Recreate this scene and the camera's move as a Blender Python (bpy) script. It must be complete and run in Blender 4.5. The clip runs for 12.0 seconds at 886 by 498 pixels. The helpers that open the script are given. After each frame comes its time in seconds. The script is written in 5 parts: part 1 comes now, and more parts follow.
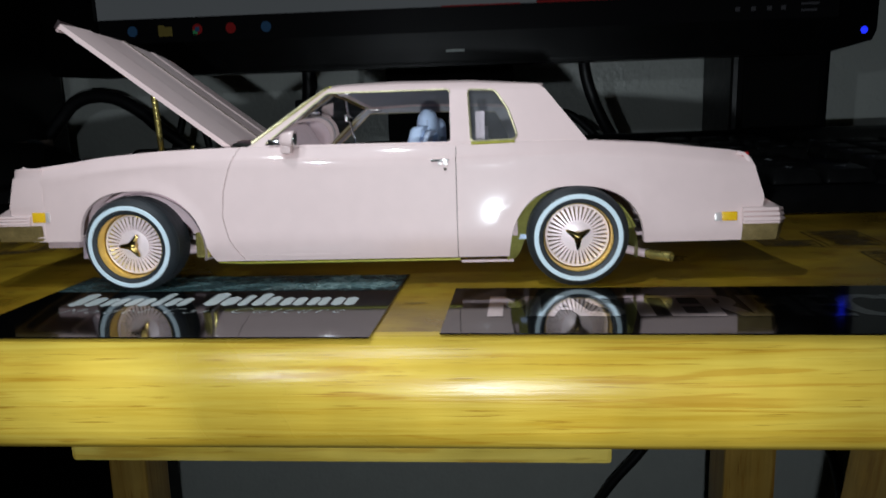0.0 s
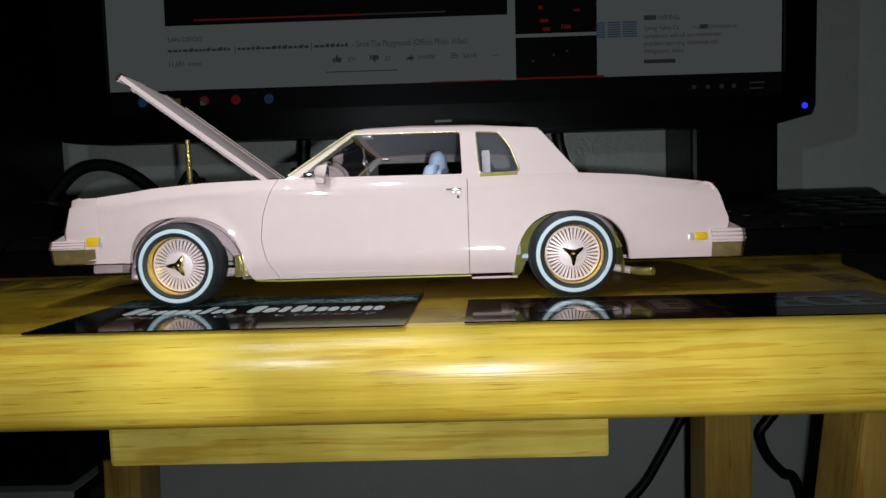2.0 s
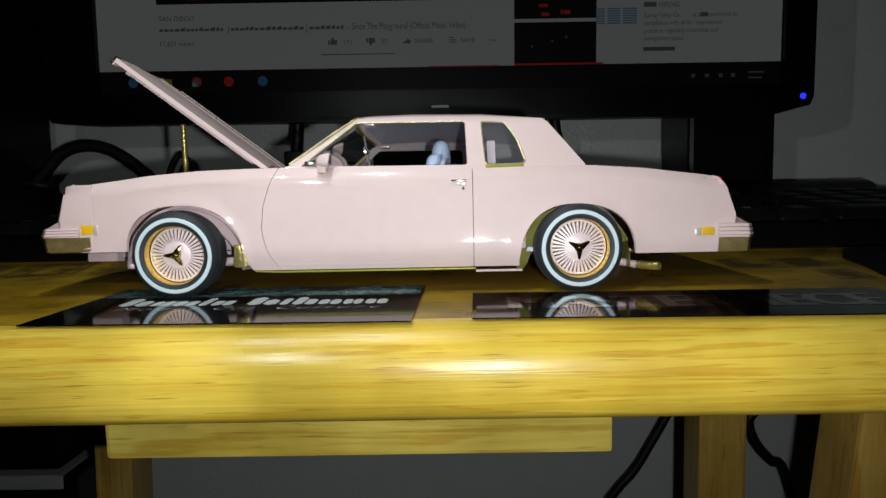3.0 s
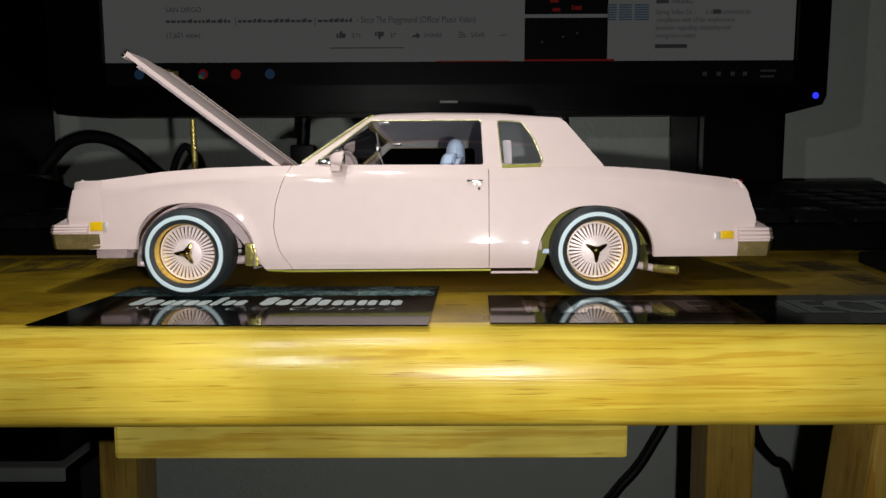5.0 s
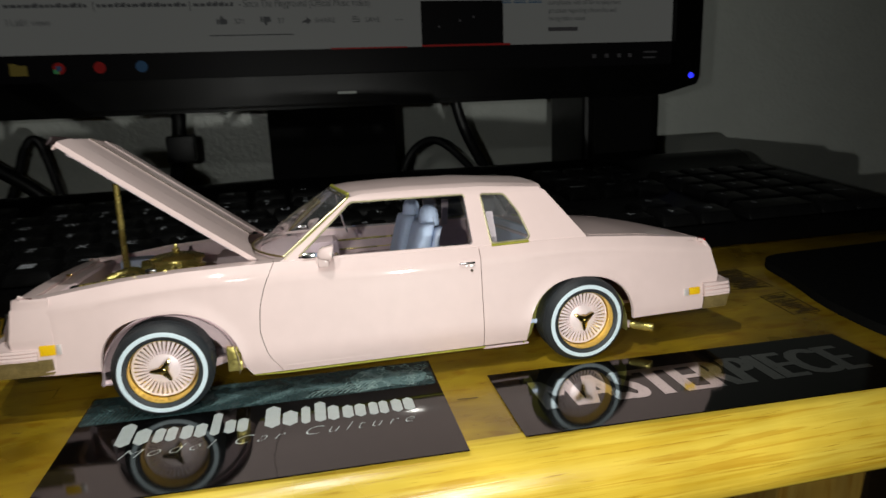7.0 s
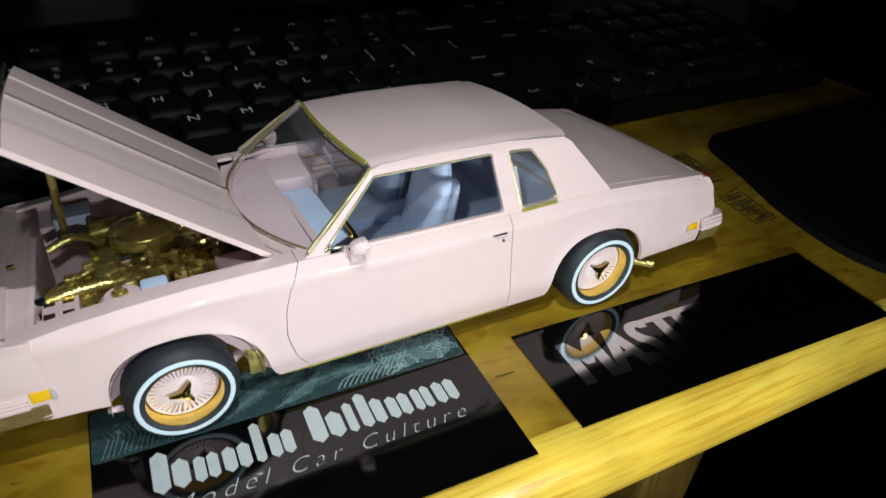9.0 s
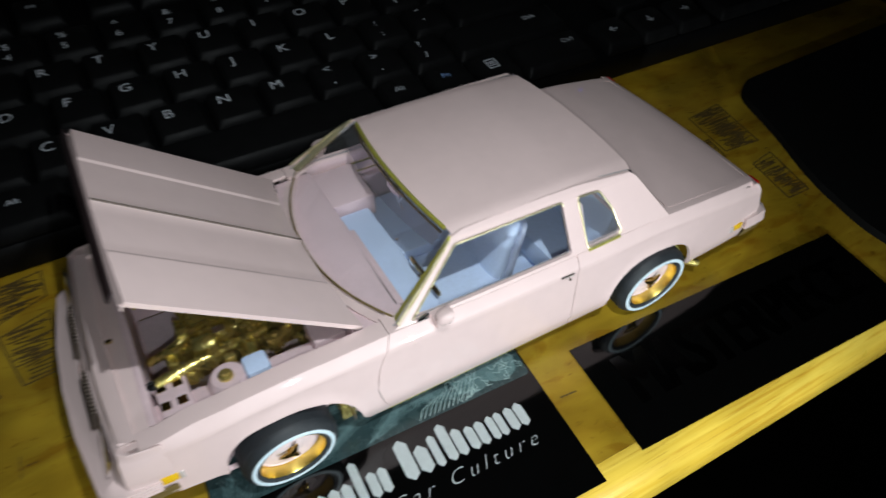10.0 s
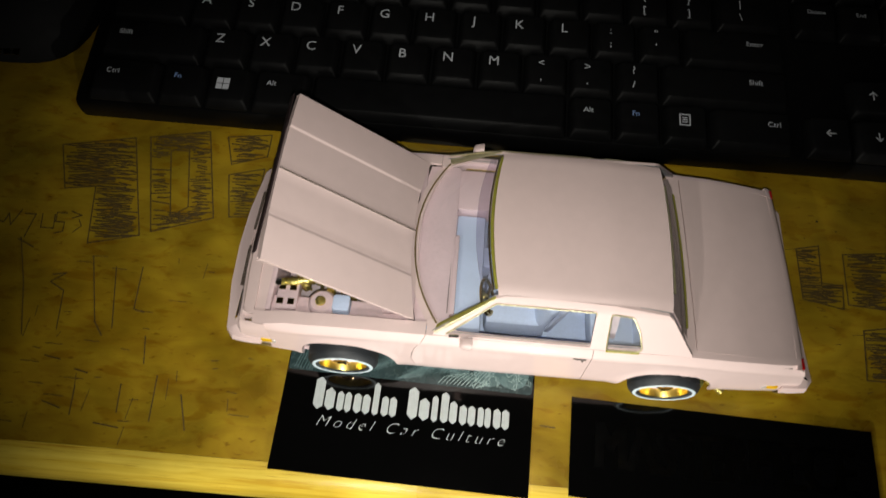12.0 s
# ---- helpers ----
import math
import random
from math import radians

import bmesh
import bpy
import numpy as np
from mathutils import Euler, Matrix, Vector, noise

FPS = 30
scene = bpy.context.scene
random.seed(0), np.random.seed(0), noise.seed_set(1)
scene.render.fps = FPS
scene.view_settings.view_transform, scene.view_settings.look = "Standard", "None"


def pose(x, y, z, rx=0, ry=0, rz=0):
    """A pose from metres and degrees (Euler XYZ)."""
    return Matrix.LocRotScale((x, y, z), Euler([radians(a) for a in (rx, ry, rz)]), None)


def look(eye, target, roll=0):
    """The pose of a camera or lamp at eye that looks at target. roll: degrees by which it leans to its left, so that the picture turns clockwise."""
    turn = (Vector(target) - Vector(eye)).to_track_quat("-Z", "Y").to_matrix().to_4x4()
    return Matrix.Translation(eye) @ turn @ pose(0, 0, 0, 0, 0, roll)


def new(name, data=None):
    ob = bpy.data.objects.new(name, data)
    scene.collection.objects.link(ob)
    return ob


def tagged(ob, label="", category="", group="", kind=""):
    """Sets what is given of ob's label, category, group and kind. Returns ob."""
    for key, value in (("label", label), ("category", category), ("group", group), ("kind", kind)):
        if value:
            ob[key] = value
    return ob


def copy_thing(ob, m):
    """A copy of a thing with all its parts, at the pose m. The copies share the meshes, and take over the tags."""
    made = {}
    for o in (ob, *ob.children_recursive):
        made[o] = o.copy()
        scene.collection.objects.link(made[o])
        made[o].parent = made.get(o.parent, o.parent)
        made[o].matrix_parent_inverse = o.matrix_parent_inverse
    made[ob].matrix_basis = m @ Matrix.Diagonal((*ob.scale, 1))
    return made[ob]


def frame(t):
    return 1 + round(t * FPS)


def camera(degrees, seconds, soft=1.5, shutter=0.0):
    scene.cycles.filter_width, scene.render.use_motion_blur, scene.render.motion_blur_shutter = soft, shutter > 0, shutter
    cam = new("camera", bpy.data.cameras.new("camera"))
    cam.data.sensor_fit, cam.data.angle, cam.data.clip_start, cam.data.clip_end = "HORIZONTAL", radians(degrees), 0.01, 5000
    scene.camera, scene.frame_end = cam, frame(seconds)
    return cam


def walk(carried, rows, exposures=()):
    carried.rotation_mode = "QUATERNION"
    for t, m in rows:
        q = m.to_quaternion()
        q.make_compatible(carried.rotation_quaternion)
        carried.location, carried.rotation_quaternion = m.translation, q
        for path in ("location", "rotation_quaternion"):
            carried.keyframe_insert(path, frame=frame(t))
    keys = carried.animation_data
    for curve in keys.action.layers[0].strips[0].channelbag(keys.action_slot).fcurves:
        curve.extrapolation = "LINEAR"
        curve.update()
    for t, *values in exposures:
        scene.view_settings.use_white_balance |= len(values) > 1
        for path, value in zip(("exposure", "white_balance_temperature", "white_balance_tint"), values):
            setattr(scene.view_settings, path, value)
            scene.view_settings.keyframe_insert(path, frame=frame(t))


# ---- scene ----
from mathutils.geometry import tessellate_polygon

cam = camera(65.6, 12.0, shutter=0.5)

PATH = [
    (0, (0.03677, -0.19800, 0.04236), (-0.1308, 1.7553, -0.3534), -2.11),
    (0.5, (0.02640, -0.20629, 0.03807), (-0.0797, 1.7737, -0.2235), -1.76),
    (1, (0.02658, -0.21748, 0.03163), (-0.0711, 1.7702, -0.1672), -1.90),
    (1.5, (0.02833, -0.22309, 0.03020), (-0.0484, 1.7689, -0.1314), -1.93),
    (2, (0.02569, -0.22512, 0.02835), (-0.0419, 1.7683, -0.1196), -1.91),
    (2.5, (0.02267, -0.22289, 0.02901), (-0.0188, 1.7684, -0.1523), -1.76),
    (3, (0.02119, -0.22192, 0.03087), (-0.0119, 1.7678, -0.1687), -1.21),
    (5, (0.01722, -0.21885, 0.03278), (-0.0166, 1.7687, -0.1870), -0.53),
    (5.5, (0.01458, -0.22391, 0.03508), (-0.0012, 1.7628, -0.1942), -1.02),
    (6, (0.00748, -0.21994, 0.04864), (0.0421, 1.7564, -0.2559), -1.80),
    (6.5, (-0.00404, -0.21383, 0.06522), (0.2333, 1.7325, -0.3292), -1.94),
    (7, (-0.02122, -0.20360, 0.07765), (0.3983, 1.6932, -0.3979), -2.37),
    (7.5, (-0.04108, -0.18542, 0.08395), (0.6344, 1.5974, -0.5204), -0.75),
    (7.7, (-0.05088, -0.18276, 0.09206), (0.6470, 1.5651, -0.5847), -2.39),
    (9.3, (-0.05750, -0.13100, 0.13250), (0.7650, 1.1860, -1.1300), 4.70),
    (9.5, (-0.05966, -0.11709, 0.14199), (0.8048, 1.0683, -1.2173), 5.29),
    (10, (-0.06355, -0.11223, 0.16603), (0.6300, 1.0097, -1.3374), 3.13),
    (10.5, (-0.05496, -0.11353, 0.20378), (0.3323, 0.9418, -1.4504), 0.14),
    (11, (-0.03320, -0.11308, 0.22117), (0.1660, 0.8157, -1.5388), 2.78),
    (11.5, (-0.02396, -0.11022, 0.23465), (-0.0076, 0.7610, -1.5655), 3.20),
    (12, (-0.01963, -0.09661, 0.24394), (-0.0554, 0.7336, -1.5753), 2.38),
]

STOPS = [(0.0, -0.24, 6000, 10), (2.5, -0.1, 6350, 10), (5.5, -0.05, 6900, 10), (7.5, 0.1, 7000, 10), (9.3, 0.2, 6250, 9),
         (10.5, 0.22, 6250, 9), (11.0, 0.3, 6750, 10), (12.0, 0.42, 7400, 13)]
walk(cam, [(t, look(eye, to, roll)) for t, eye, to, roll in PATH], STOPS)

# ---- light: a dark room, lit by a hand torch at the low and the high end of its way, and by the screen ----
world = bpy.data.worlds.new("night")
scene.world = world
world.use_nodes = True
world.node_tree.nodes["Background"].inputs[0].default_value = (0.6, 0.7, 0.9, 1)
world.node_tree.nodes["Background"].inputs[1].default_value = 0.0015


def torch(eye, target, watts, size, angle, blend=0.7):
    lamp = bpy.data.lights.new("torch", "SPOT")
    lamp.energy, lamp.shadow_soft_size, lamp.spot_size, lamp.spot_blend = watts, size, radians(angle), blend
    lamp.color = (0.95, 1.0, 1.0)
    new("torch", lamp).matrix_world = look(eye, target)


torch((0.034, -0.226, 0.025), (0.035, 0.0, 0.0), 0.98, 0.0018, 128, 0.8)
torch((-0.064, -0.120, 0.160), (-0.010, 0.005, 0.02), 0.22, 0.0018, 100, 1.0)
torch((-0.020, -0.104, 0.242), (-0.015, 0.012, 0.01), 1.0, 0.0018, 80, 1.0)
torch((-0.052, -0.198, 0.084), (0.0, 0.05, 0.04), 0.33, 0.0018, 130)


# ---- materials ----
def mat(name, col, rough=0.5, metal=0.0, var=0.12, scale=60.0, bump=0.0, bscale=400.0, coat=0.0, emit=0.0, spec=0.5):
    m = bpy.data.materials.new(name)
    m.use_nodes = True
    nt = m.node_tree
    b = nt.nodes["Principled BSDF"]
    b.inputs["Roughness"].default_value, b.inputs["Metallic"].default_value = rough, metal
    b.inputs["Coat Weight"].default_value, b.inputs["Coat Roughness"].default_value = coat, 0.06
    b.inputs["Specular IOR Level"].default_value = spec
    tc = nt.nodes.new("ShaderNodeTexCoord")
    if var > 0:
        n1, n2 = nt.nodes.new("ShaderNodeTexNoise"), nt.nodes.new("ShaderNodeTexNoise")
        n1.inputs["Scale"].default_value, n1.inputs["Detail"].default_value = scale, 4
        n2.inputs["Scale"].default_value, n2.inputs["Detail"].default_value = scale * 9, 3
        nt.links.new(tc.outputs["Object"], n1.inputs["Vector"])
        nt.links.new(tc.outputs["Object"], n2.inputs["Vector"])
        add = nt.nodes.new("ShaderNodeMath")
        add.operation = "ADD"
        nt.links.new(n1.outputs["Fac"], add.inputs[0])
        nt.links.new(n2.outputs["Fac"], add.inputs[1])
        ramp = nt.nodes.new("ShaderNodeMapRange")
        ramp.inputs["From Min"].default_value, ramp.inputs["From Max"].default_value = 0.6, 1.4
        ramp.inputs["To Min"].default_value, ramp.inputs["To Max"].default_value = 1 - var, 1 + var
        nt.links.new(add.outputs[0], ramp.inputs["Value"])
        mul = nt.nodes.new("ShaderNodeVectorMath")
        mul.operation = "SCALE"
        mul.inputs[0].default_value = col
        nt.links.new(ramp.outputs[0], mul.inputs["Scale"])
        nt.links.new(mul.outputs[0], b.inputs["Base Color"])
        rr = nt.nodes.new("ShaderNodeMapRange")
        rr.inputs["To Min"].default_value, rr.inputs["To Max"].default_value = rough * (1 - var), min(1, rough * (1 + 1.5 * var))
        nt.links.new(n1.outputs["Fac"], rr.inputs["Value"])
        nt.links.new(rr.outputs[0], b.inputs["Roughness"])
    else:
        b.inputs["Base Color"].default_value = (*col, 1)
    if bump > 0:
        n3, bp = nt.nodes.new("ShaderNodeTexNoise"), nt.nodes.new("ShaderNodeBump")
        n3.inputs["Scale"].default_value, n3.inputs["Detail"].default_value = bscale, 3
        bp.inputs["Strength"].default_value, bp.inputs["Distance"].default_value = bump, 0.5 / bscale
        nt.links.new(tc.outputs["Object"], n3.inputs["Vector"])
        nt.links.new(n3.outputs["Fac"], bp.inputs["Height"])
        nt.links.new(bp.outputs[0], b.inputs["Normal"])
    if emit:
        b.inputs["Base Color"].default_value, b.inputs["Specular IOR Level"].default_value = (0.001, 0.001, 0.001, 1), 0.04
        b.inputs["Emission Color"].default_value, b.inputs["Emission Strength"].default_value = (*col, 1), emit
    return m


def glass(name, tint, gloss_base, haze=0.035):
    m = bpy.data.materials.new(name)
    m.use_nodes = True
    nt = m.node_tree
    nt.nodes.remove(nt.nodes["Principled BSDF"])
    tr, gl, mx, fr, ad = (nt.nodes.new("ShaderNode" + k) for k in ("BsdfTransparent", "BsdfGlossy", "MixShader", "Fresnel", "Math"))
    tr.inputs[0].default_value = (*tint, 1)
    gl.inputs["Roughness"].default_value = 0.03
    fr.inputs["IOR"].default_value = 1.3
    ad.inputs[1].default_value = gloss_base
    nt.links.new(fr.outputs[0], ad.inputs[0])
    nt.links.new(ad.outputs[0], mx.inputs[0])
    nt.links.new(tr.outputs[0], mx.inputs[1])
    nt.links.new(gl.outputs[0], mx.inputs[2])
    df, mh = nt.nodes.new("ShaderNodeBsdfDiffuse"), nt.nodes.new("ShaderNodeMixShader")
    df.inputs[0].default_value = (0.7, 0.7, 0.72, 1)
    mh.inputs[0].default_value = haze
    nt.links.new(mx.outputs[0], mh.inputs[1])
    nt.links.new(df.outputs[0], mh.inputs[2])
    nt.links.new(mh.outputs[0], nt.nodes["Material Output"].inputs[0])
    return m


def wood(name, light, dark, along, stretch=6.0, across=110.0, blotch=(0.62, 1.14)):
    """Varnished wood, its grain along one axis; blotches, fine dark pores and scratches."""
    m = bpy.data.materials.new(name)
    m.use_nodes = True
    nt = m.node_tree
    b = nt.nodes["Principled BSDF"]
    tc, mp = nt.nodes.new("ShaderNodeTexCoord"), nt.nodes.new("ShaderNodeMapping")
    sc = [across] * 3
    sc[along] = stretch
    mp.inputs["Scale"].default_value = sc
    nt.links.new(tc.outputs["Object"], mp.inputs["Vector"])
    n1, n2, n3 = (nt.nodes.new("ShaderNodeTexNoise") for _ in range(3))
    n1.inputs["Scale"].default_value, n1.inputs["Detail"].default_value, n1.inputs["Distortion"].default_value = 2.0, 6, 1.2
    n2.inputs["Scale"].default_value, n2.inputs["Detail"].default_value = 11.0, 5
    n3.inputs["Scale"].default_value, n3.inputs["Detail"].default_value = 28.0, 3
    nt.links.new(mp.outputs[0], n1.inputs["Vector"])
    nt.links.new(mp.outputs[0], n2.inputs["Vector"])
    nt.links.new(tc.outputs["Object"], n3.inputs["Vector"])
    r1, r2 = nt.nodes.new("ShaderNodeValToRGB"), nt.nodes.new("ShaderNodeValToRGB")
    r1.color_ramp.elements[0].position, r1.color_ramp.elements[1].position = 0.3, 0.68
    r1.color_ramp.elements[0].color, r1.color_ramp.elements[1].color = (*dark, 1), (*light, 1)
    r2.color_ramp.elements[0].position, r2.color_ramp.elements[1].position = 0.29, 0.38
    r2.color_ramp.elements[0].color, r2.color_ramp.elements[1].color = (0.66, 0.56, 0.42, 1), (1, 1, 1, 1)
    nt.links.new(n1.outputs["Fac"], r1.inputs[0])
    nt.links.new(n2.outputs["Fac"], r2.inputs[0])
    mul = nt.nodes.new("ShaderNodeVectorMath")
    mul.operation = "MULTIPLY"
    nt.links.new(r1.outputs[0], mul.inputs[0])
    nt.links.new(r2.outputs[0], mul.inputs[1])
    # thin long dark grain lines, and broad streaks that run from orange to straw
    for size, low, high, tone in ((3.4, 0.36, 0.44, (0.84, 0.73, 0.55)), (0.42, 0.34, 0.64, (0.98, 0.91, 0.72))):
        n4, r4, m4 = nt.nodes.new("ShaderNodeTexNoise"), nt.nodes.new("ShaderNodeValToRGB"), nt.nodes.new("ShaderNodeVectorMath")
        n4.inputs["Scale"].default_value, n4.inputs["Detail"].default_value, n4.inputs["Distortion"].default_value = size, 4, 0.6
        nt.links.new(mp.outputs[0], n4.inputs["Vector"])
        r4.color_ramp.elements[0].position, r4.color_ramp.elements[1].position = low, high
        r4.color_ramp.elements[0].color, r4.color_ramp.elements[1].color = (*tone, 1), (1, 1, 1, 1)
        nt.links.new(n4.outputs["Fac"], r4.inputs[0])
        m4.operation = "MULTIPLY"
        nt.links.new(mul.outputs[0], m4.inputs[0])
        nt.links.new(r4.outputs[0], m4.inputs[1])
        mul = m4
    bl = nt.nodes.new("ShaderNodeMapRange")
    bl.inputs["From Min"].default_value, bl.inputs["From Max"].default_value = 0.32, 0.66
    bl.inputs["To Min"].default_value, bl.inputs["To Max"].default_value = blotch
    nt.links.new(n3.outputs["Fac"], bl.inputs["Value"])
    sc2 = nt.nodes.new("ShaderNodeVectorMath")
    sc2.operation = "SCALE"
    nt.links.new(mul.outputs[0], sc2.inputs[0])
    nt.links.new(bl.outputs[0], sc2.inputs["Scale"])
    nt.links.new(sc2.outputs[0], b.inputs["Base Color"])
    bp = nt.nodes.new("ShaderNodeBump")
    bp.inputs["Strength"].default_value, bp.inputs["Distance"].default_value = 0.16, 0.0004
    nt.links.new(n2.outputs["Fac"], bp.inputs["Height"])
    nt.links.new(bp.outputs[0], b.inputs["Normal"])
    rr = nt.nodes.new("ShaderNodeMapRange")
    rr.inputs["To Min"].default_value, rr.inputs["To Max"].default_value = 0.16, 0.46
    nt.links.new(n3.outputs["Fac"], rr.inputs["Value"])
    nt.links.new(rr.outputs[0], b.inputs["Roughness"])
    return m


PINK = mat("pink enamel", (0.73, 0.565, 0.545), 0.5, var=0.035, scale=25, bump=0.02, bscale=2500, coat=0.8)
PINK_IN = mat("pink plastic", (0.70, 0.53, 0.55), 0.55, var=0.08, scale=90, bump=0.08, bscale=1500)
PINK_WELL = mat("grey pink plastic", (0.60, 0.50, 0.53), 0.6, var=0.1, scale=90)
BLUE = mat("pale blue vinyl", (0.57, 0.69, 0.91), 0.5, var=0.07, scale=120, bump=0.1, bscale=1800)
# on the seat shells this duller blue paints in their shade
NAVY = mat("grey blue vinyl", (0.42, 0.48, 0.62), 0.55, var=0.1, scale=120)
HEADLINER = mat("grey headliner", (0.33, 0.32, 0.33), 0.8, var=0.1, scale=150)
GOLD = mat("gold foil", (0.74, 0.62, 0.20), 0.26, 0.85, 0.15, 200, 0.3, 900)
DULL_GOLD = mat("dull green gold foil", (0.40, 0.38, 0.10), 0.4, 0.35, 0.25, 250, 0.4, 1200)
GOLDEN_TRIM = mat("yellow gold trim", (0.36, 0.345, 0.05), 0.45, 0.4, 0.2, 300, 0.2, 1500)
OLD_TRIM = mat("tarnished gold trim", (0.60, 0.55, 0.34), 0.34, 0.75, 0.25, 300, 0.2, 1500)
WORN_GOLD = mat("worn brown gold paint", (0.22, 0.16, 0.06), 0.42, 0.35, 0.35, 350, 0.3, 900)
RIM_GOLD = mat("orange gold plating", (0.86, 0.66, 0.17), 0.3, 1.0, 0.06, 300)
SPOKE = mat("rose silver plating", (0.92, 0.77, 0.78), 0.38, 0.15, 0.06, 300)
DARK_GOLD = mat("dark gold plating", (0.46, 0.32, 0.10), 0.16, 1.0, 0.1, 300)
CHROME = mat("chrome", (0.85, 0.85, 0.85), 0.12, 1.0, 0.05, 300)
BRIGHT = mat("bright silver paint", (0.74, 0.68, 0.66), 0.3, 0.4, 0.05, 300)
RUBBER = mat("black tyre rubber", (0.018, 0.022, 0.026), 0.55, var=0.25, scale=300, bump=0.3, bscale=2500)
WHITEWALL = mat("pale blue whitewall", (0.62, 0.74, 0.80), 0.5, var=0.05, scale=300)
AMBER = mat("amber lens", (0.80, 0.48, 0.01), 0.3, var=0.1, scale=500, coat=0.5)
RED = mat("red lens", (0.42, 0.01, 0.01), 0.2, var=0.1, scale=500, coat=0.6)
# maroon dark for the shadow strip at the hood's front edge
HOOD_SHADE = mat("dark maroon shadow tone", (0.022, 0.012, 0.013), 0.5, var=0.15, scale=200)
GROOVE = mat("dark panel line", (0.10, 0.075, 0.06), 0.7, var=0.1, scale=300)
CLEAR = glass("clear plastic glazing", (0.93, 0.94, 0.95), 0.015)
SMOKE = glass("smoked rear glazing", (0.25, 0.27, 0.22), 0.04)
# dims the windscreen's top, standing in for the dark roof header behind
TINTED = glass("purple grey dimming strip", (0.70, 0.65, 0.73), 0.03)
# one pine twice: torchlight on the rail, dimness on the top put into colour
WOOD = wood("varnished yellow pine lightened as torch-lit", (0.73, 0.55, 0.085), (0.58, 0.38, 0.034), 0, 7.0, 190.0, (0.72, 1.12))
WOOD_TOP = wood("pine darkened for grazing light", (0.39, 0.265, 0.019), (0.30, 0.178, 0.012), 0, 22.0, 55.0, (0.55, 1.22))
WOOD_PALE = wood("pale pine", (0.76, 0.59, 0.12), (0.62, 0.44, 0.06), 0)
WOOD_LEG = wood("pine leg", (0.46, 0.30, 0.07), (0.34, 0.20, 0.04), 2)
INK = mat("brown black ink", (0.085, 0.052, 0.012), 0.6, var=0.3, scale=400)
BLACK = mat("black plastic", (0.002, 0.002, 0.0022), 0.36, spec=0.18, var=0.2, scale=200, bump=0.15, bscale=2500)
MATTE = mat("matte black plastic", (0.003, 0.003, 0.003), 0.8, var=0.2, scale=200, spec=0.1)
KEYCAP = mat("black keycap plastic", (0.0045, 0.0045, 0.0047), 0.42, spec=0.07, var=0.25, scale=200, bump=0.1, bscale=3000)
LEGEND = mat("white key print", (0.46, 0.48, 0.52), 0.6, var=0.1, scale=800)
LEGEND_BLUE = mat("blue key print", (0.22, 0.34, 0.62), 0.6, var=0.1, scale=800)
PIANO = mat("black satin bezel", (0.002, 0.002, 0.002), 0.3, spec=0.12, var=0.2, scale=60)
PALE_CABLE = mat("pale grey cable jacket", (0.42, 0.42, 0.40), 0.5, var=0.15, scale=200)
CABLE = mat("black cable jacket", (0.006, 0.006, 0.007), 0.45, var=0.2, scale=200)
CARD_BLACK = mat("glossy black card", (0.0015, 0.0015, 0.0015), 0.07, var=0.15, scale=120)
CARD_EDGE = mat("card edge", (0.4, 0.4, 0.4), 0.7, var=0.1, scale=300)
CARD_PRINT = mat("pale grey card print", (0.46, 0.51, 0.51), 0.3, var=0.1, scale=500)
FOIL = mat("mirror foil letters", (0.70, 0.70, 0.71), 0.10, 1.0, 0.12, 300)
TEAL = mat("teal print", (0.12, 0.20, 0.205), 0.25, var=0.35, scale=350)
TEAL_DARK = mat("dark teal print", (0.028, 0.055, 0.058), 0.25, var=0.3, scale=350)
TEAL_LIGHT = mat("light teal print", (0.34, 0.47, 0.46), 0.25, var=0.2, scale=500)
WALLPAINT = mat("grey white wall paint", (0.66, 0.69, 0.645), 0.3, var=0.05, scale=6, bump=0.4, bscale=300)
FLOOR = mat("dark carpet", (0.02, 0.018, 0.016), 0.95, var=0.3, scale=20)
CEIL = mat("white ceiling paint", (0.6, 0.6, 0.58), 0.8, var=0.05, scale=6)
BROWN = mat("brown door casing", (0.16, 0.10, 0.05), 0.5, var=0.2, scale=30)
# near-black fill for the unlit opening beyond the casing
DOORWAY_DARK = mat("dark doorway fill", (0.02, 0.014, 0.01), 0.7, var=0.2, scale=20)
CLOTH = mat("black mouse pad cloth", (0.0035, 0.0035, 0.0035), 0.9, var=0.2, scale=300, bump=0.2, bscale=3000, spec=0.08)
GREY_SHELF = mat("grey shelf board", (0.36, 0.38, 0.36), 0.5, var=0.1, scale=40)
PAGE = mat("lit page", (0.047, 0.050, 0.050), 0.35, var=0.0, emit=1.0)
SCREEN_DARK = mat("lit dark picture", (0.0008, 0.0008, 0.0009), 0.35, var=0.0, emit=1.0)
SCREEN_TEXT = mat("lit dark text", (0.013, 0.014, 0.015), 0.35, var=0.0, emit=1.0)
SCREEN_GREY = mat("lit grey mark", (0.011, 0.011, 0.012), 0.35, var=0.0, emit=1.0)
SCREEN_RED = mat("lit red bar", (0.05, 0.003, 0.003), 0.35, var=0.0, emit=1.0)
SCREEN_NAVY = mat("lit navy mark", (0.012, 0.022, 0.035), 0.35, var=0.0, emit=1.0)
SCREEN_YEL = mat("lit yellow icon", (0.03, 0.024, 0.006), 0.35, var=0.0, emit=1.0)
SCREEN_BLUE = mat("lit blue icon", (0.006, 0.016, 0.032), 0.35, var=0.0, emit=1.0)
SCREEN_GREEN = mat("lit green icon", (0.01, 0.05, 0.02), 0.35, var=0.0, emit=1.0)
LED = mat("blue led", (0.02, 0.03, 1.0), 0.3, var=0.0, emit=1.6)

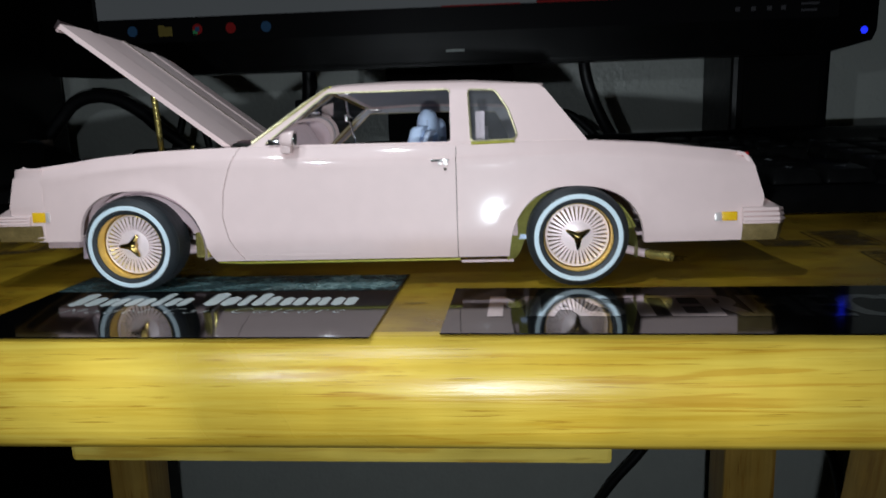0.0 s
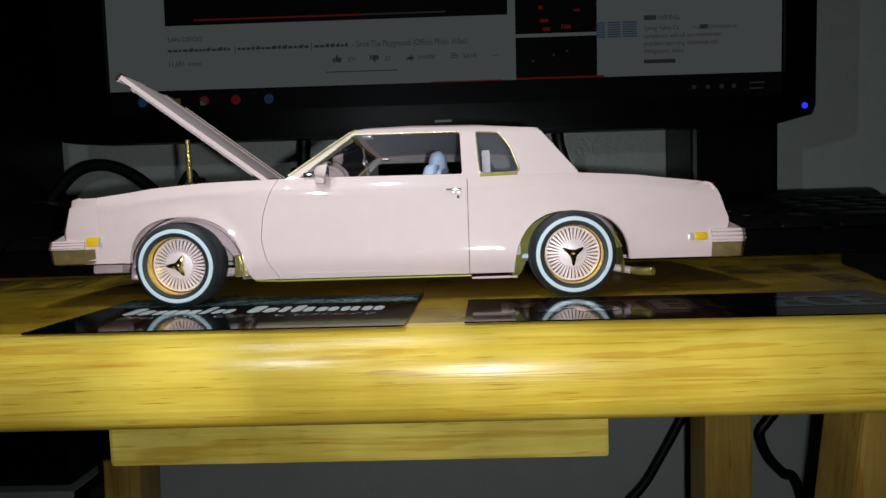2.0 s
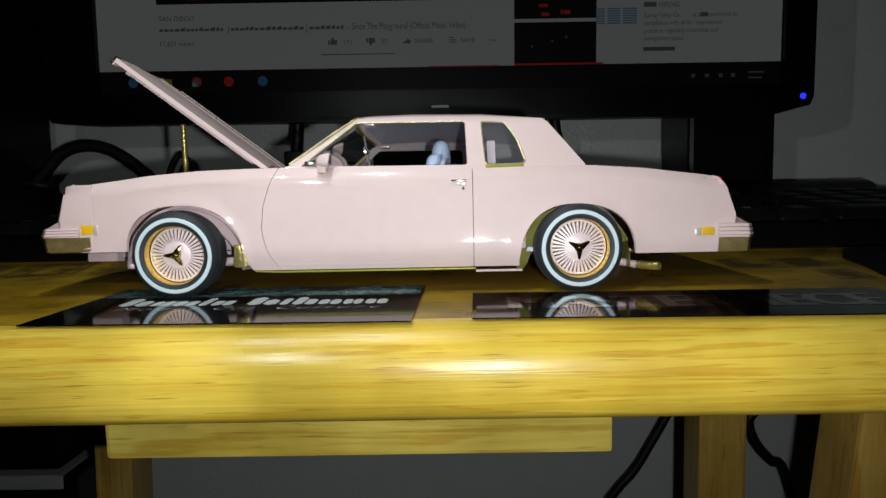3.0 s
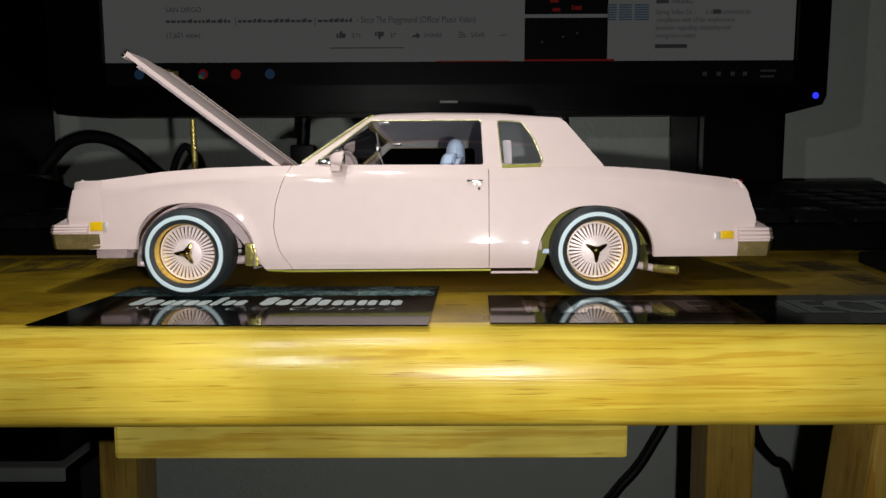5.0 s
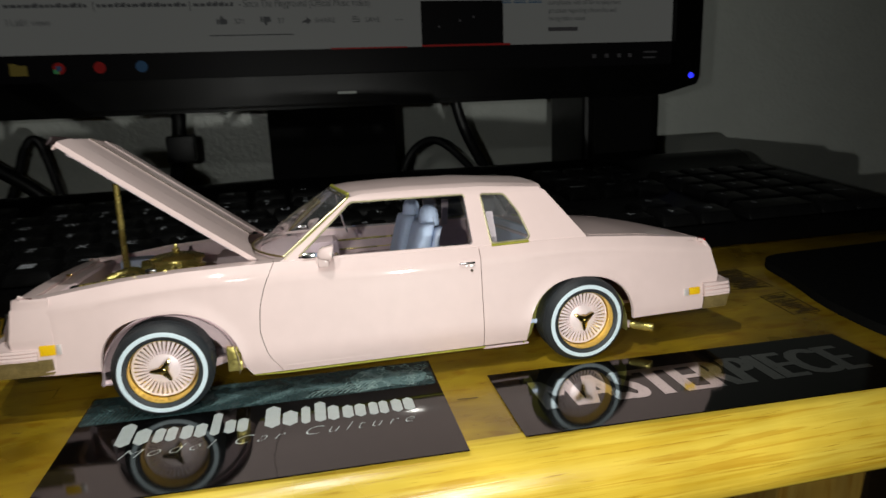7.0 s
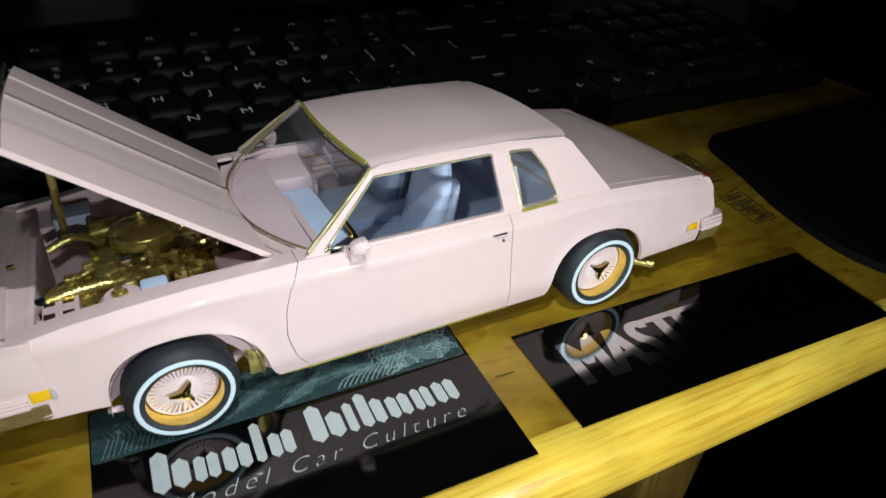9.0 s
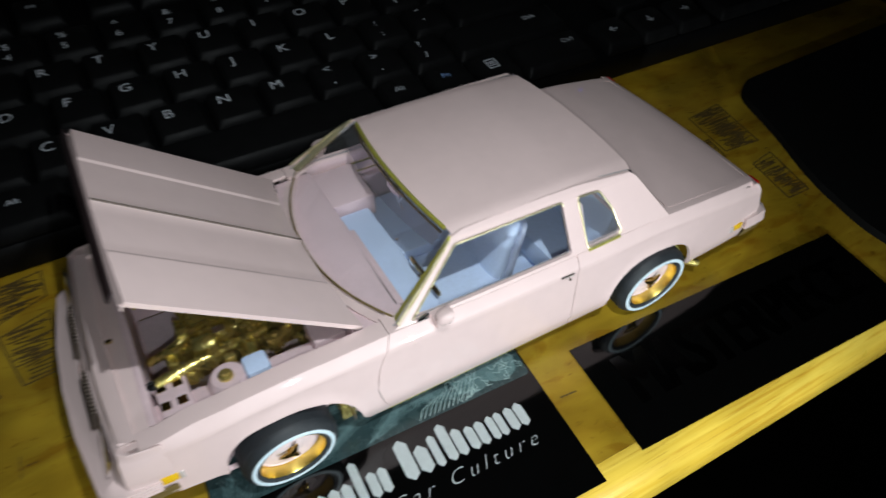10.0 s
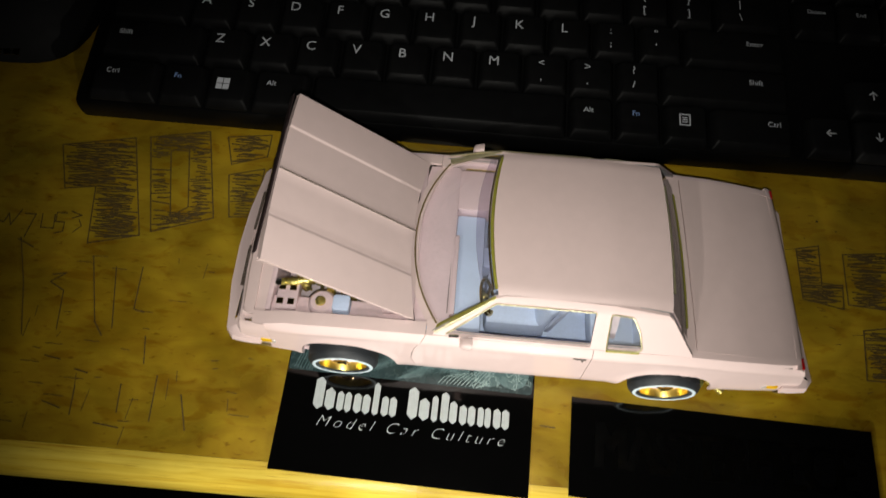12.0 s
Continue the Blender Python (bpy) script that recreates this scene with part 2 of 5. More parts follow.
# ---- building helpers: everything below is written in millimetres ----
MM = Matrix.Scale(0.001, 4)


def thing(name, m=None, **tags):
    ob = new(name)
    ob.empty_display_size = 0.01
    if m is not None:
        ob.matrix_world = m
    return tagged(ob, **tags)


def part(name, bm, material, parent=None, label="", m=None, smooth=True, solid=0.0):
    if m is not None:
        bm.transform(m)
    bmesh.ops.recalc_face_normals(bm, faces=bm.faces)
    if solid:
        thicken(bm, solid)
    bm.transform(MM)
    me = bpy.data.meshes.new(name)
    bm.to_mesh(me)
    bm.free()
    me.materials.append(material)
    if smooth:
        me.shade_smooth()
        me.set_sharp_from_angle(angle=radians(38))
    ob = new(name, me)
    ob.parent = parent
    return tagged(ob, label=label)


def thicken(bm, t):
    """Gives a sheet of the car its thickness, towards the car's middle."""
    bm.normal_update()
    mid = sum((v.co for v in bm.verts), Vector()) / len(bm.verts)
    mid = Vector((mid.x, 4.0, 14.0))
    way = 1 if sum(v.normal.dot((v.co - mid).normalized()) for v in bm.verts) > 0 else -1
    faces, edges = bm.faces[:], [e for e in bm.edges if e.is_boundary]
    inner = {v: bm.verts.new(v.co - v.normal * way * t) for v in bm.verts[:]}
    for f in faces:
        bm.faces.new([inner[v] for v in reversed(f.verts)])
    for e in edges:
        a, b = e.verts
        bm.faces.new((a, b, inner[b], inner[a]))
    bmesh.ops.recalc_face_normals(bm, faces=bm.faces)


def box(x0, x1, y0, y1, z0, z1, bevel=0.0, bm=None):
    own = bmesh.new()
    bmesh.ops.create_cube(own, size=1, matrix=Matrix.Translation(((x0 + x1) / 2, (y0 + y1) / 2, (z0 + z1) / 2)) @ Matrix.Diagonal((x1 - x0, y1 - y0, z1 - z0, 1)))
    if bevel:
        bmesh.ops.bevel(own, geom=own.edges[:], offset=bevel, segments=2, affect="EDGES", profile=0.6)
    return merge(bm, own)


def merge(bm, own):
    if bm is None:
        return own
    me = bpy.data.meshes.new("tmp")
    own.to_mesh(me)
    bm.from_mesh(me)
    bpy.data.meshes.remove(me)
    own.free()
    return bm


def lathe(profile, n=48, m=None, bm=None):
    """Turns (radius, height) about the z axis."""
    own = bmesh.new()
    rings = []
    for r, h in profile:
        if r < 1e-6:
            rings.append([own.verts.new((0, 0, h))])
        else:
            rings.append([own.verts.new((r * math.cos(2 * math.pi * k / n), r * math.sin(2 * math.pi * k / n), h)) for k in range(n)])
    for a, b in zip(rings, rings[1:]):
        for k in range(n):
            f = [a[k % len(a)], a[(k + 1) % len(a)], b[(k + 1) % len(b)], b[k % len(b)]]
            f = list(dict.fromkeys(f))
            if len(f) > 2:
                own.faces.new(f)
    if m is not None:
        own.transform(m)
    return merge(bm, own)


def tube(points, r, sides=8, closed=False, bm=None, ends=True):
    own = bmesh.new()
    pts = [Vector(p) for p in points]
    n = len(pts)
    rings = []
    up = Vector((0.13, 0.31, 0.94)).normalized()
    for i, p in enumerate(pts):
        a = pts[(i - 1) % n] if closed or i else pts[0]
        b = pts[(i + 1) % n] if closed or i < n - 1 else pts[-1]
        d = (b - a).normalized()
        u = up - d * up.dot(d)
        if u.length < 0.05:
            u = Vector((1, 0, 0)) - d * d.x
        u.normalize()
        v = d.cross(u)
        rings.append([own.verts.new(p + (u * math.cos(2 * math.pi * k / sides) + v * math.sin(2 * math.pi * k / sides)) * r) for k in range(sides)])
    for i in range(n if closed else n - 1):
        a, b = rings[i], rings[(i + 1) % n]
        for k in range(sides):
            own.faces.new((a[k], a[(k + 1) % sides], b[(k + 1) % sides], b[k]))
    if not closed and ends:
        own.faces.new(rings[0])
        own.faces.new(rings[-1])
    return merge(bm, own)


def spline(points, per=8, closed=False):
    """A Catmull-Rom line through the points."""
    p = [Vector(q) for q in points]
    n = len(p)
    out = []
    for i in range(n if closed else n - 1):
        g = (lambda k: p[k % n]) if closed else (lambda k: p[min(max(k, 0), n - 1)])
        a, b, c, d = g(i - 1), g(i), g(i + 1), g(i + 2)
        for k in range(per):
            t = k / per
            out.append(0.5 * ((2 * b) + (c - a) * t + (2 * a - 5 * b + 4 * c - d) * t * t + (3 * b - a - 3 * c + d) * t ** 3))
    if not closed:
        out.append(p[-1])
    return out


def grid(rows, closed=False, bm=None):
    """A sheet through rows of points."""
    own = bmesh.new()
    vs = [[own.verts.new(p) for p in row] for row in rows]
    for a, b in zip(vs, vs[1:]):
        m = len(a)
        for k in range(m if closed else m - 1):
            q = list(dict.fromkeys((a[k], a[(k + 1) % m], b[(k + 1) % m], b[k])))
            if len(q) > 2:
                own.faces.new(q)
    return merge(bm, own)


def panel(loops, thick, place, bm=None):
    """A plate with holes: loops of (u, v), the first its outline; place(u, v, d) gives the point at depth d."""
    own = bmesh.new()
    flat = [Vector((u, v, 0)) for l in loops for u, v in l]
    tris = tessellate_polygon([[Vector((u, v, 0)) for u, v in l] for l in loops])
    f = [own.verts.new(place(p.x, p.y, 0)) for p in flat]
    b = [own.verts.new(place(p.x, p.y, thick)) for p in flat]
    for t in tris:
        own.faces.new([f[i] for i in t])
        own.faces.new([b[i] for i in reversed(t)])
    k = 0
    for l in loops:
        m = len(l)
        for i in range(m):
            a, c = k + i, k + (i + 1) % m
            own.faces.new((f[a], f[c], b[c], b[a]))
        k += m
    return merge(bm, own)


def sweep(path, profile, bm=None, flare=None):
    """A profile of (outward, z) carried along a path of (x, y) in plan; outward is to the path's left; flare scales it point by point."""
    rows = []
    n = len(path)
    for i, (x, y) in enumerate(path):
        ax, ay = path[max(i - 1, 0)]
        bx, by = path[min(i + 1, n - 1)]
        d = Vector((bx - ax, by - ay)).normalized()
        nx, ny = -d.y, d.x
        k = flare[i] if flare else 1.0
        rows.append([(x + nx * o * k, y + ny * o * k, z) for o, z in profile])
    return grid(rows, bm=bm)


def rounded(points, r, n=5):
    """The loop of (u, v) with its corners rounded."""
    out = []
    m = len(points)
    for i in range(m):
        p, a, b = Vector(points[i]), Vector(points[i - 1]), Vector(points[(i + 1) % m])
        da, db = (a - p), (b - p)
        k = min(r, da.length * 0.45, db.length * 0.45)
        s, e = p + da.normalized() * k, p + db.normalized() * k
        for j in range(n + 1):
            t = j / n
            q = s * (1 - t) ** 2 + p * 2 * t * (1 - t) + e * t * t
            out.append((q.x, q.y))
    return out


def lettering(text, size, depth=0.0, align="LEFT", shear=0.0, wide=1.0, bold=0.0, apart=1.0):
    """The built-in font as a mesh in the xy plane, size in millimetres."""
    c = bpy.data.curves.new("text", "FONT")
    c.body, c.size, c.extrude, c.align_x, c.shear = text, size, depth, align, shear
    c.resolution_u, c.offset, c.space_character = 3, bold, apart
    ob = bpy.data.objects.new("text", c)
    scene.collection.objects.link(ob)
    bpy.context.view_layer.update()
    me = bpy.data.meshes.new_from_object(ob)
    bm = bmesh.new()
    bm.from_mesh(me)
    bpy.data.objects.remove(ob)
    bpy.data.curves.remove(c)
    bpy.data.meshes.remove(me)
    bm.transform(Matrix.Diagonal((wide, 1, 1, 1)))
    return bm


def quad(x0, x1, y0, y1, z=0.0, bm=None):
    own = bmesh.new()
    own.faces.new([own.verts.new(p) for p in ((x0, y0, z), (x1, y0, z), (x1, y1, z), (x0, y1, z))])
    return merge(bm, own)


def T(x, y, z):
    return Matrix.Translation((x, y, z))


def R(deg, axis):
    return Matrix.Rotation(radians(deg), 4, axis)


def interp(x, table):
    if x <= table[0][0]:
        return table[0][1]
    for (a, p), (b, q) in zip(table, table[1:]):
        if x <= b:
            t = (x - a) / (b - a)
            return p + (q - p) * t
    return table[-1][1]

# ---- the room ----
def room():
    def wall(name, b, label):
        return tagged(part(name, b, WALLPAINT, None, smooth=False), label=label, category="wall", kind="structure")
    wall("wall_north", box(-1500, 1500, 318, 420, -640, 1900), "grey-white painted wall with orange-peel texture behind the desk")
    wall("wall_south", box(-1500, 1500, -1700, -1600, -640, 1900), "plain grey-white wall across the dark room")
    wall("wall_west", box(-1600, -1500, -1600, 520, -640, 1900), "plain grey-white side wall of the dark room")
    wall("wall_east", box(1500, 1600, -1600, 520, -640, 1900), "plain grey-white side wall of the dark room")
    tagged(part("floor", box(-1600, 1600, -1700, 520, -720, -642), FLOOR, smooth=False), "dark carpeted floor in shadow", "floor", kind="structure")
    tagged(part("ceiling", box(-1600, 1600, -1700, 520, 1902, 1990), CEIL, smooth=False), "white ceiling in the dark room", "ceiling", kind="structure")
    # added slab: the doorway's darkness given as a dark sheet, no door leaf
    d = tagged(part("door_1", box(560, 1320, 306, 317.5, -640, 1400, 1.5), DOORWAY_DARK, smooth=False), "dark slab filling the unlit doorway beside the desk", "door", kind="structure")
    part("door_casing", box(515, 560, 300, 317.5, -640, 1450, 3), BROWN, d, "brown wooden door casing")


room()


# ---- the table ----
def table():
    t = thing("desk_table", label="yellow varnished pine table with pen drawings and a rounded edge", category="table")
    xs = [-420, -300, -200, -120, -60, 0, 60, 120, 200, 284]

    def plank(prof):
        bm = grid([[(x, y, z) for y, z in prof] for x in xs], closed=True)
        bm.verts.ensure_lookup_table()
        k = len(prof)
        bm.faces.new(bm.verts[:k])
        bm.faces.new(bm.verts[-k:])
        return bm

    nose = [(-70, 0.0)] + [(-70 - 10.5 * math.sin(a), -11.5 + 11.5 * math.cos(a)) for a in [radians(9 * k) for k in range(1, 11)]] + \
        [(-80.5, -16), (-79.8, -18.8), (-78, -20.6), (-75, -21.2), (-70, -21.2)]
    # rail toned lighter and top darker for how the low torchlight falls
    part("edge_rail", plank(nose), WOOD, t, "rounded varnished pine front rail, lightened as torch-lit")
    part("tabletop", plank([(-69.95, -0.02), (-40, 0), (20, 0), (120, 0), (250, 0), (314, 0), (314, -21.2), (-69.95, -21.2)]), WOOD_TOP, t, "pine top darkened as under grazing light")
    part("apron", box(-74.0, 62.5, -44, -26, -42.5, -21.2, 1.2), WOOD_PALE, t, "pale pine apron rail under the front edge", smooth=False)
    part("leg", box(-9, 9, -11, 11, -310, 310, 1.5), WOOD_LEG, t, m=T(-148, 99, -331) @ R(1.6, "Y"), smooth=False)
    part("leg", box(133, 155, 88, 110, -640, -21.4, 1.5), WOOD_LEG, t, smooth=False)
    b = box(-19, 19, -12, 12, -315, 315, 1.5)
    part("leg", b, WOOD_LEG, t, "splayed pine leg", m=T(138, 2, -330) @ R(6, "Y"), smooth=False)
    return t


TABLE = table()


def strokes(lines, w, z=0.18, bm=None):
    """Flat pen strokes on the tabletop."""
    own = bmesh.new()
    for line in lines:
        pts = [Vector((x, y)) for x, y in line]
        for a, b in zip(pts, pts[1:]):
            d = (b - a)
            if d.length < 1e-4:
                continue
            d.normalize()
            n = Vector((-d.y, d.x)) * w / 2
            a2, b2 = a - d * w * 0.3, b + d * w * 0.3
            zz = z + random.uniform(-0.04, 0.04)
            own.faces.new([own.verts.new((p.x, p.y, zz)) for p in (a2 - n, b2 - n, b2 + n, a2 + n)])
    return merge(bm, own)


def inside(p, poly):
    x, y = p
    c = False
    for (ax, ay), (bx, by) in zip(poly, poly[1:] + poly[:1]):
        if (ay > y) != (by > y) and x < (bx - ax) * (y - ay) / (by - ay) + ax:
            c = not c
    return c


def hatched(poly, step, rnd, holes=()):
    """The outline of a drawn block figure, scribbled full."""
    lines = [list(poly) + [poly[0]]] + [list(h) + [h[0]] for h in holes]
    x0, x1 = min(p[0] for p in poly), max(p[0] for p in poly)
    y0, y1 = min(p[1] for p in poly), max(p[1] for p in poly)
    y = y0
    while y < y1:
        x = x0
        while x < x1:
            l = rnd.uniform(3.5, 8.0)
            a = (x, y + rnd.uniform(-0.5, 0.5))
            b = (x + l, y + rnd.uniform(-0.6, 0.9))
            if rnd.random() < 0.9 and all(inside(q, poly) and not any(inside(q, h) for h in holes) for q in (a, b)):
                lines.append([a, b])
            x += l * 0.55
        y += step
    return lines


def drawings():
    rnd = random.Random(4)
    seven = [(-185, 48), (-156, 54), (-143, 10), (-162, 5), (-166, 30), (-178, 28)]
    nought = [(-150, 55), (-126, 60), (-116, 20), (-139, 12)]
    hole = [(-140, 49), (-133, 52), (-127, 24), (-133, 19)]
    third = [(-118, 58), (-100, 60.5), (-100, 50), (-114, 45)]
    fourth = [(-114, 40), (-100, 44), (-100, 22), (-110, 21)]
    for poly, holes in ((seven, ()), (nought, (hole,)), (third, ()), (fourth, ())):
        part("pen_drawing", strokes(hatched(poly, 1.0, rnd, holes), 0.5), INK, TABLE, "block figure scribbled full with brown pen", smooth=False)
    ell = [(114, 27), (123, 29), (122, 12), (130, 13), (129, 3), (114, 6)]
    ess = [(132, 26), (149, 28), (147, 4), (131, 5)]
    low = [(135, -5), (146, -3), (143, -24), (133, -24)]
    for poly in (ell, ess, low):
        part("pen_drawing", strokes(hatched(poly, 0.75, rnd), 0.5), INK, TABLE, "block figure scribbled full with brown pen", smooth=False)
    loose = [[(-201, 12), (-197, 11), (-196, 15), (-194, 10), (-191.5, 17)], [(-190, 15.5), (-185.5, 15.5), (-187, 5.5)], [(-183, 16), (-182, 10), (-177, 10), (-178, 16)],
             [(-173.5, 17), (-177.5, 17), (-177, 13), (-173.5, 13), (-173, 9), (-176, 8)], [(-172, 18), (-167.5, 16.5), (-171, 15)], [(-169, 9), (-166.5, 12), (-168, 14.5)], [(-189, 4.5), (-182, 1.5)], [(-188, 5), (-181, -13), (-175, -33)],
             [(-171, -9), (-166, -8), (-171, -12), (-165, -15), (-163, -30)], [(-158, 0), (-150, -26), (-146, -31)],
             [(-148, -4), (-143, -28)], [(-138, -3), (-137, -20), (-133, -21)], [(-189, -38), (-181, -41)], [(-189, -38), (-185, -35)],
             [(-164, -40), (-158, -41)], [(-152, -44), (-147, -45)], [(15, -50), (20, -50.4)], [(-130, -30), (-128, -40)], [(-150, -50), (-149, -60)],
             [(-134, -48), (-133, -58)], [(-122, -44), (-121, -60)], [(-112, -50), (-108, -62)], [(-140, -62), (-131, -63)], [(-160, -56), (-153, -58)]]
    part("pen_drawing", strokes(loose, 0.42), INK, TABLE, "thin loose pen strokes and letters", smooth=False)["kind"] = "stuff"
    cuts = []
    for _ in range(46):
        x, y = rnd.uniform(-190, -84), rnd.uniform(-66, 2)
        l = rnd.uniform(2, 8)
        cuts.append([(x, y), (x + l, y + rnd.uniform(-0.5, 0.5))] if rnd.random() < 0.6 else [(x, y), (x + rnd.uniform(-1, 1), y - l)])
    for _ in range(26):
        x, y = rnd.uniform(108, 160), rnd.uniform(-36, 40)
        l = rnd.uniform(1.5, 5)
        cuts.append([(x, y), (x + l, y + rnd.uniform(-0.8, 0.8))])
    part("scratch_mark", strokes(cuts, 0.22), INK, TABLE, "thin dark scratches in the varnish", smooth=False)["kind"] = "stuff"
    dots = bmesh.new()
    for x, y, r in ((124, 40, 0.5), (131, 36, 0.4), (118, 32, 0.3), (98, -40, 0.3)):
        lathe([(0, 0.2), (r, 0.2)], 8, T(x, y, 0), dots)
    part("ink_spot", dots, INK, TABLE, smooth=False)["kind"] = "stuff"


drawings()


# ---- the model car: front towards -x; the body leans a little away on its suspension ----
LEAN = T(0, -34.7, 20) @ R(-5.3, "X") @ T(0, 37.5, -20)
CAR = thing("model_car", label="pale pink model lowrider coupe with open hood and gold wheels", category="model car")

TOPLINE = [(-87, 31.0), (-79, 32.0), (-63, 34.0), (-49, 35.0), (-31, 35.4), (-24, 35.4), (-3, 34.6), (25, 34.4), (40, 34.6), (55, 34.6), (74, 33.2), (90, 31.2), (93, 30.4)]
HALF = [(-88, 33.5), (-80, 35.6), (-66, 36.8), (-40, 37.4), (40, 37.5), (70, 37.1), (86, 36.3), (97, 35.5)]


def top_z(x):
    return interp(x, TOPLINE)


def low_z(x):
    if x < -69.2:
        return 13.0
    if x < -54:
        return 13.0 + 12.4 * max(0, 1 - (-(x + 54) / 15.2) ** 2.5) ** 0.4
    if x < -36:
        return 8.0 + 17.4 * max(0, 1 - ((x + 54) / 18) ** 2.3) ** 0.45
    if x < 39:
        return 7.2
    if x < 54:
        return 7.2 + 16.6 * max(0, 1 - (-(x - 54) / 15) ** 2.3) ** 0.45
    if x < 70.6:
        return 10.0 + 13.8 * max(0, 1 - ((x - 54) / 16.6) ** 2.4) ** 0.42
    return 10.0


def arch_near(x, z):
    """How close a point of the side is to a wheel arch's lip, 0 to 1."""
    d = min(abs(math.hypot(x + 53, z - 10) - 15.8), abs(math.hypot(x - 54.5, z - 9) - 15.0))
    inside_x = -72 < x < -33 or 36 < x < 73
    return max(0.0, 1 - d / 3.5) if inside_x and z > 9 else 0.0


def half_y(x, z):
    y = interp(x, HALF)
    zt = top_z(x)
    s = (zt - z)
    fade = max(0.0, min(1.0, (x + 84) / 12))
    if s < 3.4:
        y -= 1.7 * fade * (1 - s / 3.4) ** 1.45
    y += 0.15 * fade * max(0.0, 1 - abs(s - 3.4) / 1.6)
    if z < 13:
        y -= 1.7 * ((13 - z) / 6) ** 1.5
    y += 0.55 * arch_near(x, z) ** 1.5
    return y


def door_cut(z):
    """The door's curved front edge."""
    return interp(z, [(6, -26.0), (8, -27.2), (12, -30), (18, -31.6), (25, -31.0), (30, -29.4), (33, -28), (36, -26.5)])


def span(a, b, step):
    n = max(2, int(abs(b - a) / step))
    return [a + (b - a) * k / n for k in range(n + 1)]


def arc_span(c, r0, r1):
    """Places along x that crowd where an arch turns upright."""
    return [c - r0 * math.cos(math.pi / 2 * k / 12) for k in range(12)] + [c + r1 * math.sin(math.pi / 2 * k / 12) for k in range(13)]


def side_sheet(xs, side, lip, fit_left=None, fit_right=None, gap=0.09):
    """One side panel between its lower edge and its rolled top edge; lip is how far the top goes inwards."""
    rows = []
    n = len(xs)
    for i, x0 in enumerate(xs):
        row = []
        zb, zt = low_z(x0), top_z(x0)
        for j in range(19):
            v = j / 18
            z = zb + (zt - 3.4 - zb) * v / (13 / 18) if j < 13 else zt - 3.4 * (1 - (j - 13) / 5)
            x = x0
            if fit_right and i > n - 7:
                w = (i - (n - 7)) / 6
                x = x0 + (fit_right(z) - gap - xs[-1]) * w
            if fit_left and i < 6:
                w = 1 - i / 6
                x = x0 + (fit_left(z) + gap - xs[0]) * w
            row.append((x, side * half_y(x, z), z))
        x, y, z = row[-1]
        l = lip(x0)
        for k in (0.12, 0.3, 0.6, 1.0):
            row.append((x, y - side * l * k, z + 0.3 * math.sin(k * math.pi / 2)))
        rows.append(row)
    return grid(rows)


def body_sides():
    for side, where in ((-1, "near"), (1, "far")):
        xs = span(-83.4, -69.4, 2.0) + [-69.21] + arc_span(-54, 15.19, 17.99)[1:] + [-35.9, -34.8, -33.6, -32.4, -31.6]
        f = part("front_fender", side_sheet(xs, side, lambda x: 4.4, fit_right=door_cut), PINK, CAR, m=LEAN, solid=0.9)
        m = part("marker_lens", box(-82.4, -78.8, side * 35.35 - 0.5, side * 35.35 + 0.5, 18.0, 20.6, 0.25), AMBER, f, "amber side marker lens", m=LEAN)
        part("bright_marker", box(-78.7, -77.5, side * 35.6 - 0.5, side * 35.6 + 0.5, 18.0, 20.6, 0.3), BRIGHT, f, m=LEAN)
        xs = [-29, -28, -27, -26, -25, -24, -23] + span(-22, 26.42, 2.4)
        d = part("door", side_sheet(xs, side, lambda x: interp(x, [(-24, 5.6), (-17, 2.2)]), fit_left=door_cut), PINK, CAR, m=LEAN, solid=0.9)
        h = box(22.2, 23.1, side * 37.4 - 0.4, side * 37.4 + 0.4, 29.6, 30.4, 0.2)
        h = box(23.4, 24.6, side * 37.4 - 0.4, side * 37.4 + 0.4, 29.5, 30.4, 0.2, h)
        h = part("door_handle", h, BRIGHT, d, "small bright door handle", m=LEAN)
        part("handle_bar", box(20.6, 24.8, side * 37.6 - 0.4, side * 37.6 + 0.4, 30.45, 30.95, 0.12), CHROME, h, "bright bar over the handle", m=LEAN)
        part("lock", lathe([(0, 0.35), (0.35, 0.3), (0.4, 0)], 10, T(23.9, side * 37.5, 28.6) @ R(-90 * side, "X")), GROOVE, d, m=LEAN)
        part("lower_moulding", box(-26, 26, side * 36.6 - 0.35, side * 36.6 + 0.35, 8.6, 9.1, 0.15), PINK, d, m=LEAN @ T(0, side * -0.5, 0))
        xs = [26.6] + span(27.5, 38.9, 2.3) + arc_span(54, 14.99, 16.59) + span(70.7, 92.5, 2.2)
        q = part("quarter_panel", side_sheet(xs, side, lambda x: 2.2 if x < 55 else 2.6, fit_right=lambda z: interp(z, [(10, 93.5), (14, 93.7), (15.5, 97.6), (20, 98.6), (28.8, 95.75), (29.6, 95.3), (30.6, 93.7)])), PINK, CAR, m=LEAN, solid=0.9)
        part("bright_marker", box(86.9, 88.5, side * 36.0 - 0.6, side * 36.0 + 0.6, 14.6, 16.6, 0.3), BRIGHT, q, m=LEAN)
        part("marker_lens", box(88.6, 92.2, side * 35.9 - 0.5, side * 35.9 + 0.5, 14.6, 16.8, 0.4), AMBER, q, "amber side marker lens", m=LEAN)
        part("rocker_trim", tube([(-34, side * 35.2, 7.0), (-27, side * 35.3, 6.7), (27, side * 35.3, 6.7)], 0.34), GOLDEN_TRIM, CAR, "yellow gold rocker strip", m=LEAN)
